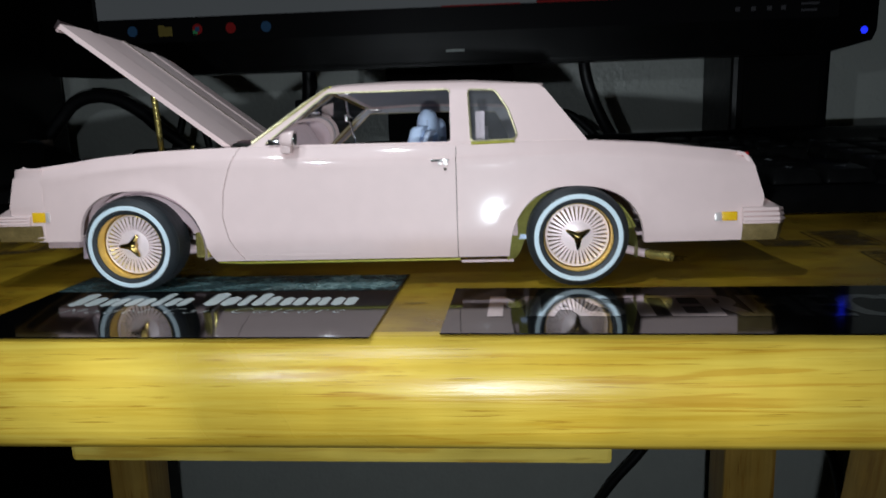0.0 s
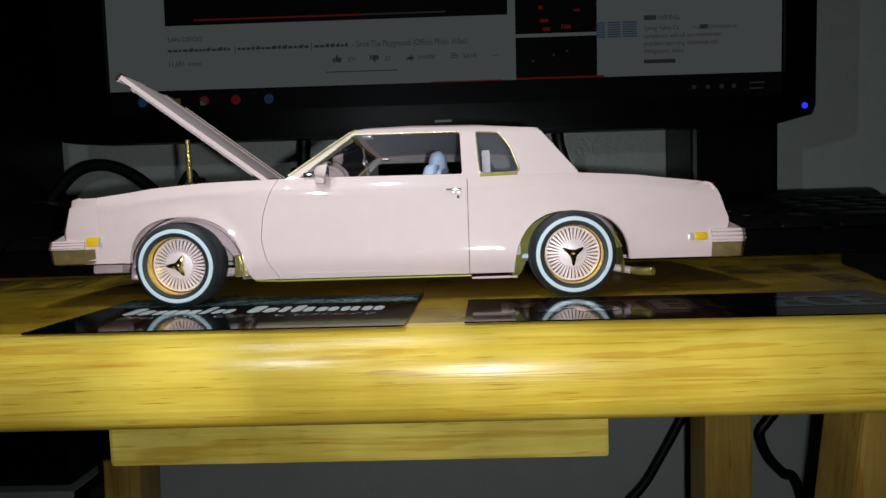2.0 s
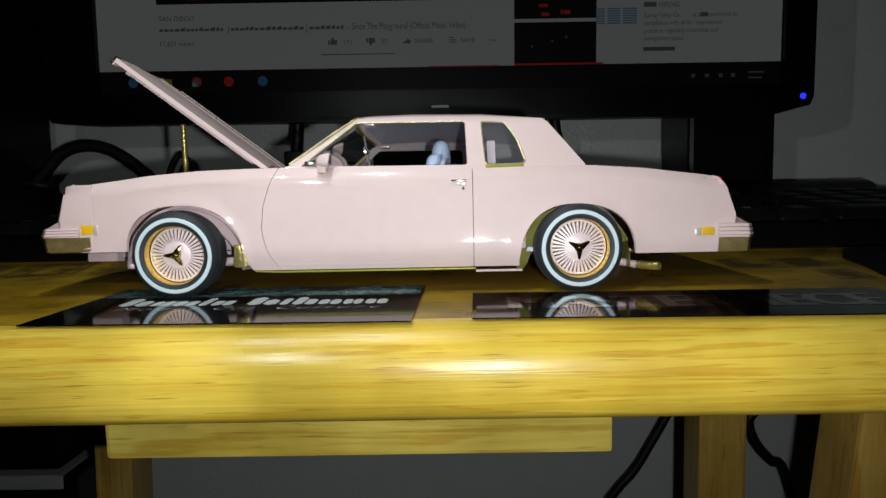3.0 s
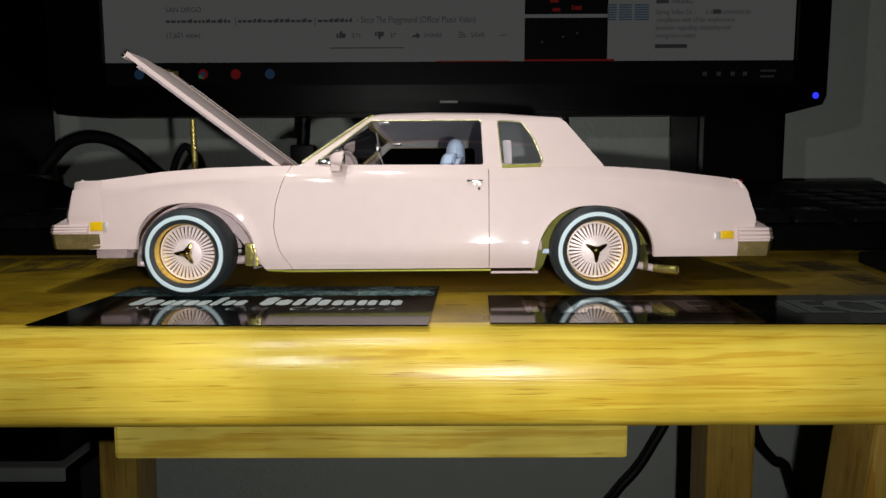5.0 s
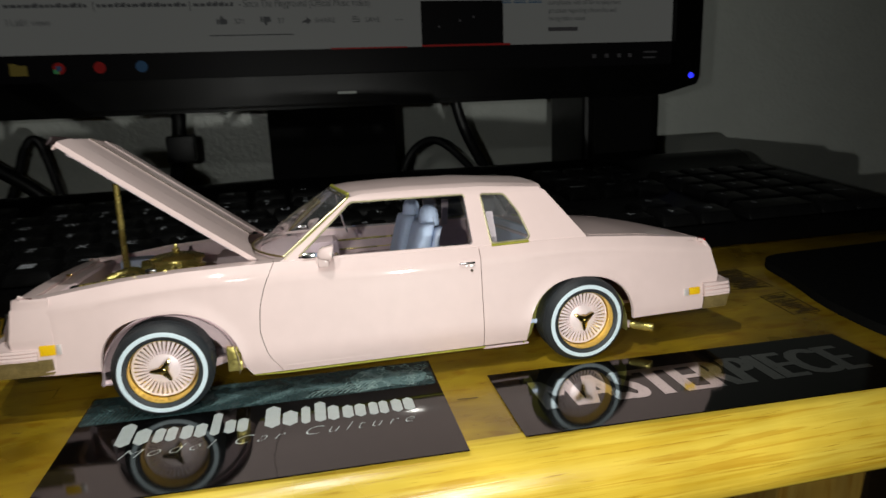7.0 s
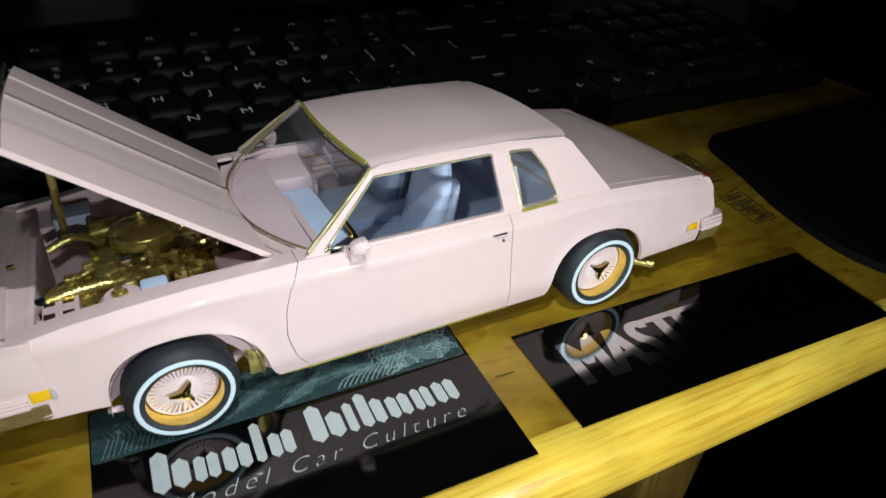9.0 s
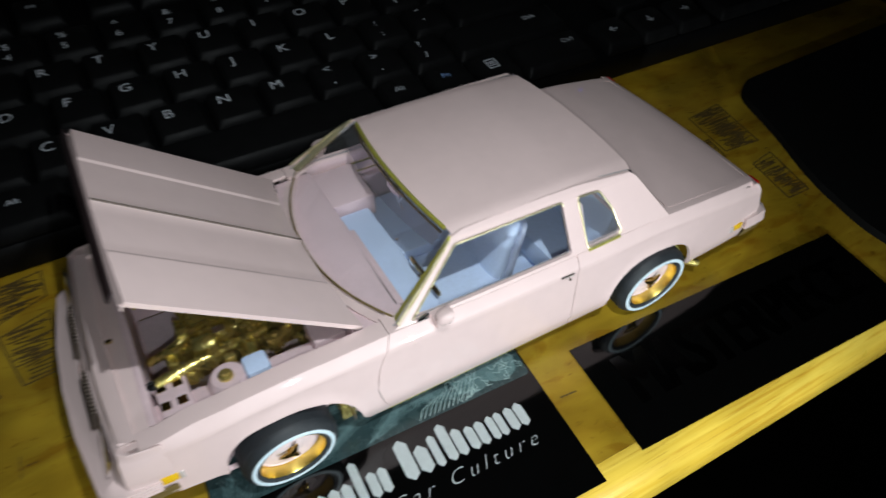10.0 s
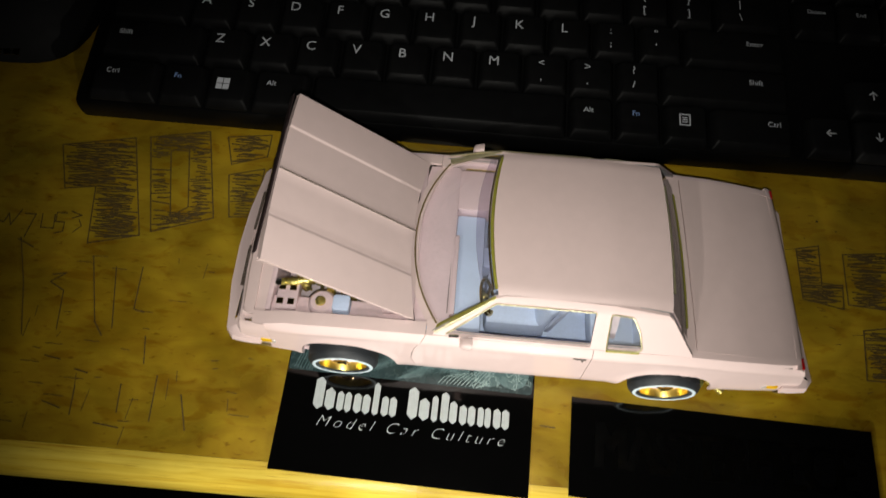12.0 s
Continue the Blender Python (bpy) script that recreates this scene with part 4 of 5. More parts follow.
    part("floor_pan", box(-38, 38, -33, 33, 8.4, 9.6, 0.3), PINK_IN, CAR, "pink underbody", m=LEAN)
    part("floor_pan", box(38, 93, -20.5, 20.5, 10.2, 11.2, 0.3), PINK_IN, CAR, m=LEAN)
    part("axle", tube([(-55, -35, 11.6), (-55, 41, 11.6)], 1.1, 8), DARK_GOLD, CAR)
    part("axle", tube([(55, -35, 11.6), (55, 41, 11.6)], 1.6, 8), DARK_GOLD, CAR)
    part("frame_rail", box(-74, -38, -20, -17, 8.2, 11, 0.4), PINK_IN, CAR, m=LEAN)
    part("frame_rail", box(-74, -38, 17, 20, 8.2, 11, 0.4), PINK_IN, CAR, m=LEAN)


underside()


def engine_bay():
    for s in (-1, 1):
        apron = [[(x, s * y, z) for x in span(-79, -33, 3)] for y, z in ((32.6, 34.4), (32.3, 31.6), (31, 30.0), (23, 28.6), (21.5, 22), (20, 13))]
        for row in apron:
            for i, (x, y, z) in enumerate(row):
                row[i] = (x, y, min(z, top_z(x) - 0.3))
        part("inner_fender", grid(apron), PINK_IN, CAR, m=LEAN)
    part("firewall", box(-33.5, -31.5, -30, 30, 10, 34.6, 0.4), PINK_IN, CAR, m=LEAN)
    part("bay_floor", box(-79, -33, -20, 20, 11.6, 12.6), PINK_WELL, CAR, m=LEAN)
    e = part("engine", box(-68, -38, -8, 8, 13, 25, 1.2), GOLD, CAR, "gold-plated model engine", m=LEAN)
    for s in (-1, 1):
        v = box(-66, -40, s * 9 - 3.2, s * 9 + 3.2, 24, 28, 0.9)
        for k in range(11):
            box(-64.5 + 2.3 * k, -63.7 + 2.3 * k, s * 9 - 2.8, s * 9 + 2.8, 27.8, 28.7, 0.15, v)
        part("valve_cover", v, GOLD, e, "finned gold valve cover", m=LEAN @ T(0, s * 9, 26) @ R(s * -18, "X") @ T(0, s * -9, -26))
        for k in range(4):
            part("header_pipe", tube(spline([(-62 + 6.5 * k, s * 11, 23), (-62 + 6.5 * k, s * 16, 22.4), (-60 + 6.5 * k, s * 17.5, 17)], 4), 1.0, 8), GOLD, e, m=LEAN)
    part("air_cleaner", lathe([(0, 5.2), (1.0, 5.2), (1.0, 4.2), (5.2, 3.5), (7.6, 2.6), (7.9, 2.2), (7.9, 1.9), (7.0, 1.8), (7.0, 0.2), (7.9, 0), (7.9, -0.4), (2, -0.6), (2, -4)], 48, T(-55, 0, 31.8)), GOLD, e, "round gold air cleaner", m=LEAN)
    part("wing_nut", box(-55.5, -54.5, -0.25, 0.25, 36.8, 38.2, 0.1), GOLD, e, m=LEAN)
    part("carburettor", box(-58, -51, -3.5, 3.5, 24, 31.4, 0.6), GOLD, e, m=LEAN)
    hose = spline([(-77.5, -19, 30), (-73, -18.6, 30.6), (-66, -17.2, 30.4), (-58, -16, 29.6), (-50, -14.5, 29.0)], 14)
    part("ribbed_hose", tube(hose, 1.15, 10), GOLD, e, "ribbed gold hose", m=LEAN)
    rib = bmesh.new()
    for k in range(2, len(hose) - 2, 2):
        d = (hose[k + 1] - hose[k - 1]).normalized()
        tube([hose[k] - d * 0.2, hose[k] + d * 0.2], 1.5, 12, bm=rib)
    part("hose_rib", rib, GOLD, e, m=LEAN)
    part("hose_end", lathe([(0, 0.6), (1.5, 0.6), (1.7, 0), (1.7, -1.4)], 14, T(-78, -19, 30) @ R(-90, "Y")), CHROME, e, m=LEAN)
    part("lower_hose", tube(spline([(-77, -8, 26), (-72, -9, 28.5), (-66, -7, 29.5), (-61, -3, 27)], 8), 1.1, 10), GOLD, e, m=LEAN)
    part("lower_hose", tube(spline([(-77, 10, 28), (-70, 11, 30), (-64, 7, 28)], 8), 1.1, 10), GOLD, e, m=LEAN)
    rnd = random.Random(7)
    for k in range(6):
        x, y = -69 + rnd.uniform(0, 3), -12 + 5 * k
        part("pulley", lathe([(0, 0.8), (1.0, 0.8), (2.4, 0.6), (2.6, 0), (2.0, -0.6), (2.6, -1.2), (0, -1.4)], 24, T(x, y, 22 + 2.0 * (k % 3)) @ R(-90, "Y")), GOLD, e, m=LEAN)
    alt = lathe([(0, 3), (2.2, 3), (2.8, 2.2), (2.8, -2), (2, -2.8), (0, -2.8)], 24, T(-64, -12.5, 29.5) @ R(-90, "Y"))
    part("alternator", alt, GOLD, e, m=LEAN)
    part("compressor", lathe([(0, 4), (2.4, 4), (2.6, 3.4), (2.6, -4), (0, -4)], 24, T(-63, 12, 30) @ R(-90, "Y")), GOLD, e, m=LEAN)
    for k in range(7):
        a = Vector((rnd.uniform(-66, -40), rnd.uniform(-15, -9), rnd.uniform(28, 30.5)))
        b = a + Vector((rnd.uniform(4, 9), rnd.uniform(-2, 3), rnd.uniform(-1, 1)))
        part("fuel_line", tube(spline([a, (a + b) / 2 + Vector((0, 0, 1.4)), b], 6), 0.4, 6), GOLD, e, m=LEAN)
    for x, y, z in ((-59, -13, 29.4), (-47, -13.5, 28.6), (-50, -10.5, 29.6), (-43, -15.5, 28), (-71, -11, 28)):
        part("fitting", box(x - 1.3, x + 1.3, y - 0.9, y + 0.9, z, z + 1.4, 0.25), GOLD, e, m=LEAN @ T(x, y, z) @ R(rnd.uniform(-30, 30), "Z") @ T(-x, -y, -z))
    for k in range(30):
        x, y, z = rnd.uniform(-72, -38), rnd.uniform(-19.5, -5), rnd.uniform(27.5, 30.5)
        if k % 2:
            b = lathe([(0, 1.6), (0.8, 1.6), (0.9, 1.0), (1.5, 0.8), (1.6, -2.5)], 14, T(x, y, z))
        else:
            b = box(x - rnd.uniform(0.8, 2.2), x + rnd.uniform(0.8, 2.2), y - 1.1, y + 1.1, z - 3, z + 1, 0.35)
        part("fitting", b, GOLD, e, m=LEAN)
    for k in range(34):
        x, y, z = rnd.uniform(-73, -37), rnd.uniform(-20, -7), rnd.uniform(29.2, 31.8)
        a, b2, c = rnd.uniform(0.35, 1.3), rnd.uniform(0.3, 0.8), rnd.uniform(0.5, 1.6)
        turn = LEAN @ T(x, y, z) @ R(rnd.uniform(-40, 40), "Z") @ R(rnd.uniform(-25, 25), "X")
        if k % 3:
            part("bracket", box(-a, a, -b2, b2, -3.0, c, 0.12), GOLD, e, m=turn, smooth=False)
        else:
            part("bolt", lathe([(0, c), (b2 * 0.8, c), (b2, c - 0.25), (b2, 0), (b2 * 0.6, 0), (b2 * 0.6, -3)], 6, turn), GOLD, e, smooth=False)
    part("intake_manifold", box(-66, -42, -6, 6, 22, 28.5, 1.4), GOLD, e, m=LEAN)
    part("white_block", box(-61.5, -58.6, -13.4, -11.2, 31.5, 33.2, 0.3), CHROME, e, m=LEAN)
    part("battery_tray", box(-77.4, -70.4, -28.6, -17.4, 26.4, 30.6, 0.4), PINK_IN, CAR, m=LEAN)
    for x, y in ((-76, -20.6), (-72.4, -25.8), (-76, -25.8), (-72.4, -20.6)):
        part("tray_hole", box(x - 1.1, x + 1.1, y - 1.1, y + 1.1, 30.2, 30.72, 0.1), DARK_GOLD, CAR, m=LEAN, smooth=False)
    part("strut_tower", lathe([(0, 4.6), (3.6, 4.4), (4.6, 3.4), (5.2, 0)], 28, T(-62, -25.4, 27.4)), PINK_IN, CAR, m=LEAN)
    part("strut_cap", lathe([(0, 1.6), (0.9, 1.5), (1.0, 0.7), (1.7, 0.5), (1.8, 0)], 14, T(-62.4, -25.4, 31.9)), GOLD, CAR, "gold cap", m=LEAN)
    part("washer_bottle", box(-58.4, -52.6, -28.6, -22.8, 28, 33.0, 1.1), BLUE, CAR, "pale blue fluid bottle", m=LEAN)
    part("heater_box", box(-42, -34, -27, -18, 27, 32, 0.9), PINK_IN, CAR, m=LEAN)
    part("heater_box", box(-45, -34, 8, 26, 26, 32, 0.9), PINK_IN, CAR, m=LEAN)
    part("battery", box(-75, -66, 19, 28, 26, 32, 0.7), NAVY, CAR, m=LEAN)


engine_bay()


def seat_mesh(w, h, d):
    """A bucket backrest: bolstered, with a rounded top."""
    rows = []
    for j in range(13):
        v = j / 12
        ww = w / 2 * (1 - 0.22 * max(0, (v - 0.75) / 0.25) ** 2)
        z = h * math.sin(v * math.pi / 2 * 0.999) if v > 0.85 else h * v * 1.145
        z = min(z, h)
        row = []
        for k in range(24):
            a = 2 * math.pi * k / 24
            cx, cy = math.cos(a), math.sin(a)
            px = d / 2 * math.copysign(abs(cx) ** 0.6, cx) * (1 - 0.35 * v)
            py = ww * math.copysign(abs(cy) ** 0.6, cy)
            if cx < 0:
                px += 0.5 * (1 - min(1, abs(py) / ww / 0.65)) * 0.9
            row.append((px + v * h * 0.28, py, z))
        rows.append(row)
    bm = grid(rows, closed=True)
    bm.verts.ensure_lookup_table()
    bm.faces.new(bm.verts[-24:])
    bm.faces.new(bm.verts[:24])
    return bm


def interior():
    tub = box(-30, 50, -33, 33, 11, 12.2)
    part("cabin_floor", tub, BLUE, CAR, m=LEAN)
    # dash: a broad pale shelf under the windscreen and a stepped face
    rows = []
    for x, z in ((-30.5, 33.4), (-26, 33.8), (-21.0, 34.0), (-19.8, 33.4), (-19.4, 29), (-21, 22)):
        rows.append([(x - (3.2 * (1 - (k / 8) ** 2) if x < -25 else 0), 3.94 * k, z + (0.4 * (1 - (k / 8) ** 2) if z > 33 else 0)) for k in range(-8, 9)])
    d = part("dashboard", grid(rows), PINK_IN, CAR, "pale pink dashboard", m=LEAN, solid=0.6)
    part("dash_pad", box(-20.6, -18.4, -27, 3, 30.5, 33.6, 0.5), PINK_IN, d, m=LEAN)
    part("dash_groove", box(-20.9, -20.6, -27, 3, 33.7, 34.2, 0.05), GROOVE, d, m=LEAN, smooth=False)
    part("glovebox", box(-21.4, -7.0, 14, 31, 26, 33.2, 0.6), PINK_IN, d, "pale pink glovebox shelf", m=LEAN)
    part("lower_dash", box(-20.2, -9.5, -30, 13.6, 22, 30.0, 1.2), BLUE, d, "pale blue lower dash", m=LEAN)
    part("console", box(-19, 20, -4.0, 4.0, 12, 25, 0.8), BLUE, CAR, "pale blue console", m=LEAN)
    part("shifter", tube([(-6, 1, 19), (-7, 1, 26)], 0.45, 6), CHROME, CAR, m=LEAN)
    col = lathe([(0, 0), (2.1, 0), (2.1, 4.5), (1.7, 5.0), (1.5, 8.5), (1.1, 9.0), (1.0, 11.4), (0, 11.6)], 20, T(-18.6, -17, 24.2) @ R(72, "Y"))
    w = part("steering_wheel", col, GOLD, CAR, "gold steering column and dark gold wheel", m=LEAN)
    ring = [(0, 6.0 * math.cos(2 * math.pi * k / 36), 6.0 * math.sin(2 * math.pi * k / 36)) for k in range(36)]
    wm = LEAN @ T(-7.6, -17, 27.7) @ R(-24, "Y")
    part("steering_rim", tube(ring, 0.62, 8, True), DARK_GOLD, w, "dark gold wheel rim", m=wm)
    for a in (90, 210, 330):
        part("steering_spoke", tube([(0, 0, 0), (0, 5.8 * math.cos(radians(a)), 5.8 * math.sin(radians(a)))], 0.65, 6), DARK_GOLD, w, m=wm)
    for y in (-14.5, 14.5):
        s = part("seat", box(-8, 13.5, y - 10, y + 10, 13, 23.5, 2.6), BLUE, CAR, "pale blue bucket seat", m=LEAN)
        part("seat_back", seat_mesh(18.5, 20.5, 6.4), BLUE, s, m=LEAN @ T(11, y, 19.5))
        # shell toned duller than the seat: shade put into its colour
        part("seat_shell", seat_mesh(19.3, 20.0, 3.4), NAVY, s, "seat shell in blue dulled as if shaded", m=LEAN @ T(13.8, y, 18.8))
        part("headrest", lathe([(0, 13.4), (1.3, 13.2), (2.2, 12.4), (2.7, 11.0), (2.95, 8.0), (3.1, 0)], 28), BLUE, s, "pale blue rounded headrest", m=LEAN @ T(17.2, y, 31.6) @ R(3, "Y") @ Matrix.Diagonal((1, 1.7, 1, 1)))
        part("headrest_seam", tube([(17.7, y - 5.5, 33.0), (18.0, y - 5.3, 38.4), (18.1, y - 4.6, 41.8)], 0.12, 5), NAVY, s, m=LEAN)
    b = part("rear_bench", box(28, 44, -27, 27, 13, 22, 2.4), BLUE, CAR, "pale blue rear bench", m=LEAN)
    part("bench_back", box(0, 4.5, -27, 27, 0, 18, 1.8), BLUE, b, m=LEAN @ T(42, 0, 19) @ R(18, "Y"))
    part("parcel_shelf", box(46, 58, -29, 29, 33.2, 34, 0.3), PINK_IN, CAR, m=LEAN)
    for s in (-1, 1):
        p = part("door_panel", box(-22, 41, s * 34.0 - 0.5, s * 34.0 + 0.5, 12, 34.4, 0.3), PINK_IN, CAR, "pale pink door card", m=LEAN)
        part("door_stripe", box(-18, 22, s * 33.3 - 0.2, s * 33.3 + 0.2, 30.4, 31.0, 0.08), GOLD, p, "gold door card stripe", m=LEAN)
        part("door_stripe", box(-18, 22, s * 33.3 - 0.2, s * 33.3 + 0.2, 27.2, 27.6, 0.08), GOLD, p, m=LEAN)
        part("armrest", box(-6, 16, s * 32.4 - 1.2, s * 32.4 + 1.2, 24, 26, 0.6), PINK_IN, p, m=LEAN)
        part("belt_bracket", box(31.0, 33.4, s * 30.6 - 0.5, s * 30.6 + 0.5, 34, 44, 0.3), PINK_WELL, CAR, "grey inner pillar trim", m=LEAN @ T(0, s * 32, 34) @ R(s * 22, "X") @ T(0, -s * 32, -34))
        # outside mirror
        mm = bmesh.new()
        rows = []
        soft_sign = lambda c: math.copysign(abs(c) ** 0.6, c)
        for t, r in ((0, 0.4), (0.25, 1.1), (1.0, 1.6), (3.2, 2.0), (3.6, 1.85)):
            rows.append([(-15.9 + t + 0.2 * r * soft_sign(math.sin(a)), s * (38.3 + 0.95 * r * soft_sign(math.cos(a))), 36.9 + r * 0.98 * soft_sign(math.sin(a))) for a in [2 * math.pi * k / 20 for k in range(20)]])
        grid(rows, closed=True, bm=mm)
        mm.faces.new([mm.verts.new(p) for p in rows[-1]])
        box(-15.9, -13.2, s * 37 - 1.7, s * 37 + 1.7, 33.4, 36, 0.6, mm)
        m = part("door_mirror", mm, PINK, CAR, "pink door mirror", m=LEAN)
        part("mirror_glass", lathe([(0, 0.25), (1.9, 0.25), (1.9, 0)], 16, T(-12.25, s * 38.3, 36.9) @ R(90, "Y") @ Matrix.Scale(0.8, 4)), CHROME, m, m=LEAN)
        part("vent_handle", box(-19.6, -16.4, s * 35.8 - 0.4, s * 35.8 + 0.4, 35.6, 37.0, 0.3), CHROME, CAR, "bright window corner piece", m=LEAN)
        part("sun_visor", box(-4.4, -1.4, s * 23 - 2.2, s * 23 + 2.2, 48.4, 49.0, 0.25), BRIGHT, CAR, m=LEAN)
    part("rear_view_mirror", box(-7.6, -6.6, -3.6, 3.6, 43.4, 45.4, 0.4), CHROME, CAR, "bright rear-view mirror", m=LEAN)
    part("mirror_stem", tube([(-7, 0, 45), (-7.6, 0, 49.5)], 0.35, 6), CHROME, CAR, m=LEAN)
    part("hanging_chain", tube(spline([(-6.6, 0, 43.4), (-6.2, 0.5, 41), (-5.6, 0.2, 39), (-5.2, -0.6, 37.4)], 5), 0.3, 6), CHROME, CAR, "small chain on the mirror", m=LEAN)


interior()


# ---- cards on the table ----
def slab(x0, x1, y0, y1, t, name, material, edge, m, **tags):
    c = part(name, box(x0, x1, y0, y1, 0.02, t, 0.05), material, None, smooth=False)
    c.matrix_world = m
    return tagged(c, **tags)


def blackletter(widths, height, gap, word_gap):
    """A worn logo drawn as heavy upright pen blocks with slanted ends, a group for each character."""
    bm = bmesh.new()
    x = 0.0
    for w, tall, bars in widths:
        if bars == 0:
            x += word_gap
            continue
        bar = min(w / bars * 0.92, 3.2)
        for k in range(bars):
            h = height * (tall if k == 0 else min(tall, 0.7))
            c = bar * 0.55
            x2 = x + (w - bar) * (k / (bars - 1) if bars > 1 else 0)
            pts = [(x2, c), (x2 + bar * 0.5, 0), (x2 + bar, c * 0.8), (x2 + bar, h - c), (x2 + bar * 0.5, h), (x2, h - c * 0.8)]
            bm.faces.new([bm.verts.new((px, py, 0)) for px, py in pts])
        x += w + gap
    return bm, x


def cards():
    # club card: teal engraved picture strip above, pale logo and tagline below
    m = T(-0.0322, -0.0482, 0.0002) @ R(-1.6, "Z")
    c = slab(-44.3, 44.3, -25.2, 25.2, 0.32, "business_card", CARD_BLACK, CARD_EDGE, m, label="glossy black card with pale logo and teal engraving", category="card")
    strip = bmesh.new()
    pts = rounded([(-44.0, 9.6), (43.6, 9.6), (44.0, 25.0), (-44.0, 25.0)], 1.2, 4)
    strip.faces.new([strip.verts.new((x, y, 0.36)) for x, y in pts])
    p = part("picture_strip", strip, TEAL_DARK, c, "dark teal engraved picture strip", smooth=False)
    rnd = random.Random(11)
    # scrolls and feathers of fine engraved lines
    lines = []
    for k in range(17):
        a0 = (4 + 0.55 * k, 10.2 + 0.1 * k)
        lines.append([(a0[0] - 9 + 9 * t, a0[1] + (3 + 0.42 * k) * math.sin(math.pi * 0.5 * t) + 0.4 * t) for t in [j / 7 for j in range(8)]])
    for (ax, ay), (bx, by), bow, wide in (((-17, 11), (4, 19), 2.2, 3.2), ((-4, 10.6), (21, 15.5), 3.0, 3.4), ((3, 23.6), (24, 12.6), -1.6, 3.0), ((-20, 22), (0, 22.5), 1.4, 2.4)):
        spine = [(ax + (bx - ax) * t, ay + (by - ay) * t + bow * math.sin(math.pi * t)) for t in [j / 40 for j in range(41)]]
        lines.append(spine)
        for j in range(1, 40):
            (px, py), (qx, qy) = spine[j], spine[j + 1]
            a = math.atan2(qy - py, qx - px)
            l = wide * math.sin(math.pi * (0.1 + 0.85 * j / 40)) ** 0.7
            for sgn in (-1, 1):
                lines.append([(px, py), (px + 0.6 * l * math.cos(a + 0.5 * sgn), min(24.6, max(10.0, py + 0.6 * l * math.sin(a + 0.5 * sgn)))),
                              (px + l * math.cos(a + 0.75 * sgn), min(24.6, max(10.0, py + l * math.sin(a + 0.75 * sgn))))])
    for k in range(14):
        x0 = -42 + 1.1 * k
        lines.append([(x0, 10.4), (x0 + 1.6, 14 + rnd.random() * 3), (x0 + 0.4, 18)])
    bm = strokes(lines, 0.2, 0.42)
    part("engraving", bm, TEAL, p, "fine teal engraved feather lines", smooth=False)
    field = bmesh.new()
    for cx, cy, rx, ry in ((28, 17.3, 6.2, 6.4), (36.5, 15.8, 5.6, 4.8)):
        vs = [field.verts.new((cx + rx * math.cos(a) * (1 + 0.06 * math.sin(5 * a)), cy + ry * math.sin(a), 0.40 if cx < 30 else 0.42)) for a in [2 * math.pi * k / 28 for k in range(28)]]
        field.faces.new(vs)
    part("engraving", field, TEAL, p, "plain teal oval of the engraving", smooth=False)
    lines = []
    for k in range(60):
        x, y = rnd.uniform(22, 42.5), rnd.uniform(10.4, 24)
        a = rnd.uniform(0, 6.3)
        lines.append([(x, y), (min(43, x + 1.6 * math.cos(a)), max(10, y + 1.6 * math.sin(a))), (min(43, x + 2.4 * math.cos(a + 0.8)), max(10, y + 2.4 * math.sin(a + 0.8)))])
    for k in range(12):
        lines.append([(10 + 1.4 * k, 10.3), (12 + 1.4 * k, 12.8), (15 + 1.4 * k, 14 + 0.3 * k)])
    part("engraving", strokes(lines, 0.22, 0.47), TEAL_LIGHT, p, smooth=False)
    word = [(6.4, 1.0, 2), (4.4, 0.62, 2), (5.0, 0.62, 2), (2.0, 1.0, 1), (4.6, 0.62, 2), (0, 0, 0),
            (6.6, 1.0, 2), (2.0, 0.8, 1), (5.0, 0.95, 2), (4.8, 0.62, 2), (4.0, 0.62, 2), (4.8, 0.62, 2)]
    bm, wide = blackletter(word, 11.6, 0.75, 2.6)
    part("logo", bm, CARD_PRINT, c, "pale heavy logo drawn as plain blocks", m=T(-33.0, -3.6, 0.37) @ Matrix.Diagonal((70.0 / wide, 1, 1, 1)), smooth=False)
    bm = lettering("Model Car Culture", 5.6, 0, shear=0.42, wide=1.06, bold=-0.13, apart=1.42)
    part("tagline", bm, CARD_PRINT, c, "thin pale tagline reading Model Car Culture", m=T(-31.2, -9.2, 0.37), smooth=False)
    # long card with mirror foil capitals
    m = T(0.0778, -0.0576, 0.0002) @ R(-1.9, "Z")
    c = slab(-52.5, 52.5, -16.8, 16.8, 0.32, "long_card", CARD_BLACK, CARD_EDGE, m, label="long glossy black card with mirror foil capitals", category="card")
    bm = lettering("MASTERPIECE", 22.5, 0, wide=0.6)
    xs = [v.co.x for v in bm.verts]
    k = 88.0 / (max(xs) - min(xs))
    own = bm.copy()
    for dx, dz in ((0.55, 0.006), (1.1, 0.012), (1.6, 0.018)):
        more = own.copy()
        more.transform(T(dx, 0.0, dz))
        merge(bm, more)
    part("foil_letters", bm, FOIL, c, "dark mirror foil letters reading MASTERPIECE", m=T(-45.0, -6.2, 0.37) @ Matrix.Diagonal((k, 1, 1, 1)), smooth=False)


cards()


# ---- keyboard ----
KB = thing("keyboard", pose(0, -0.0010, 0.0008, 0, 0, -0.45), label="black desktop keyboard with white key legends", category="keyboard")
U = 19.05


def deck_z(y):
    return interp(y, [(55, 9.0), (67, 10.9), (186, 19.0), (204, 22.6)])


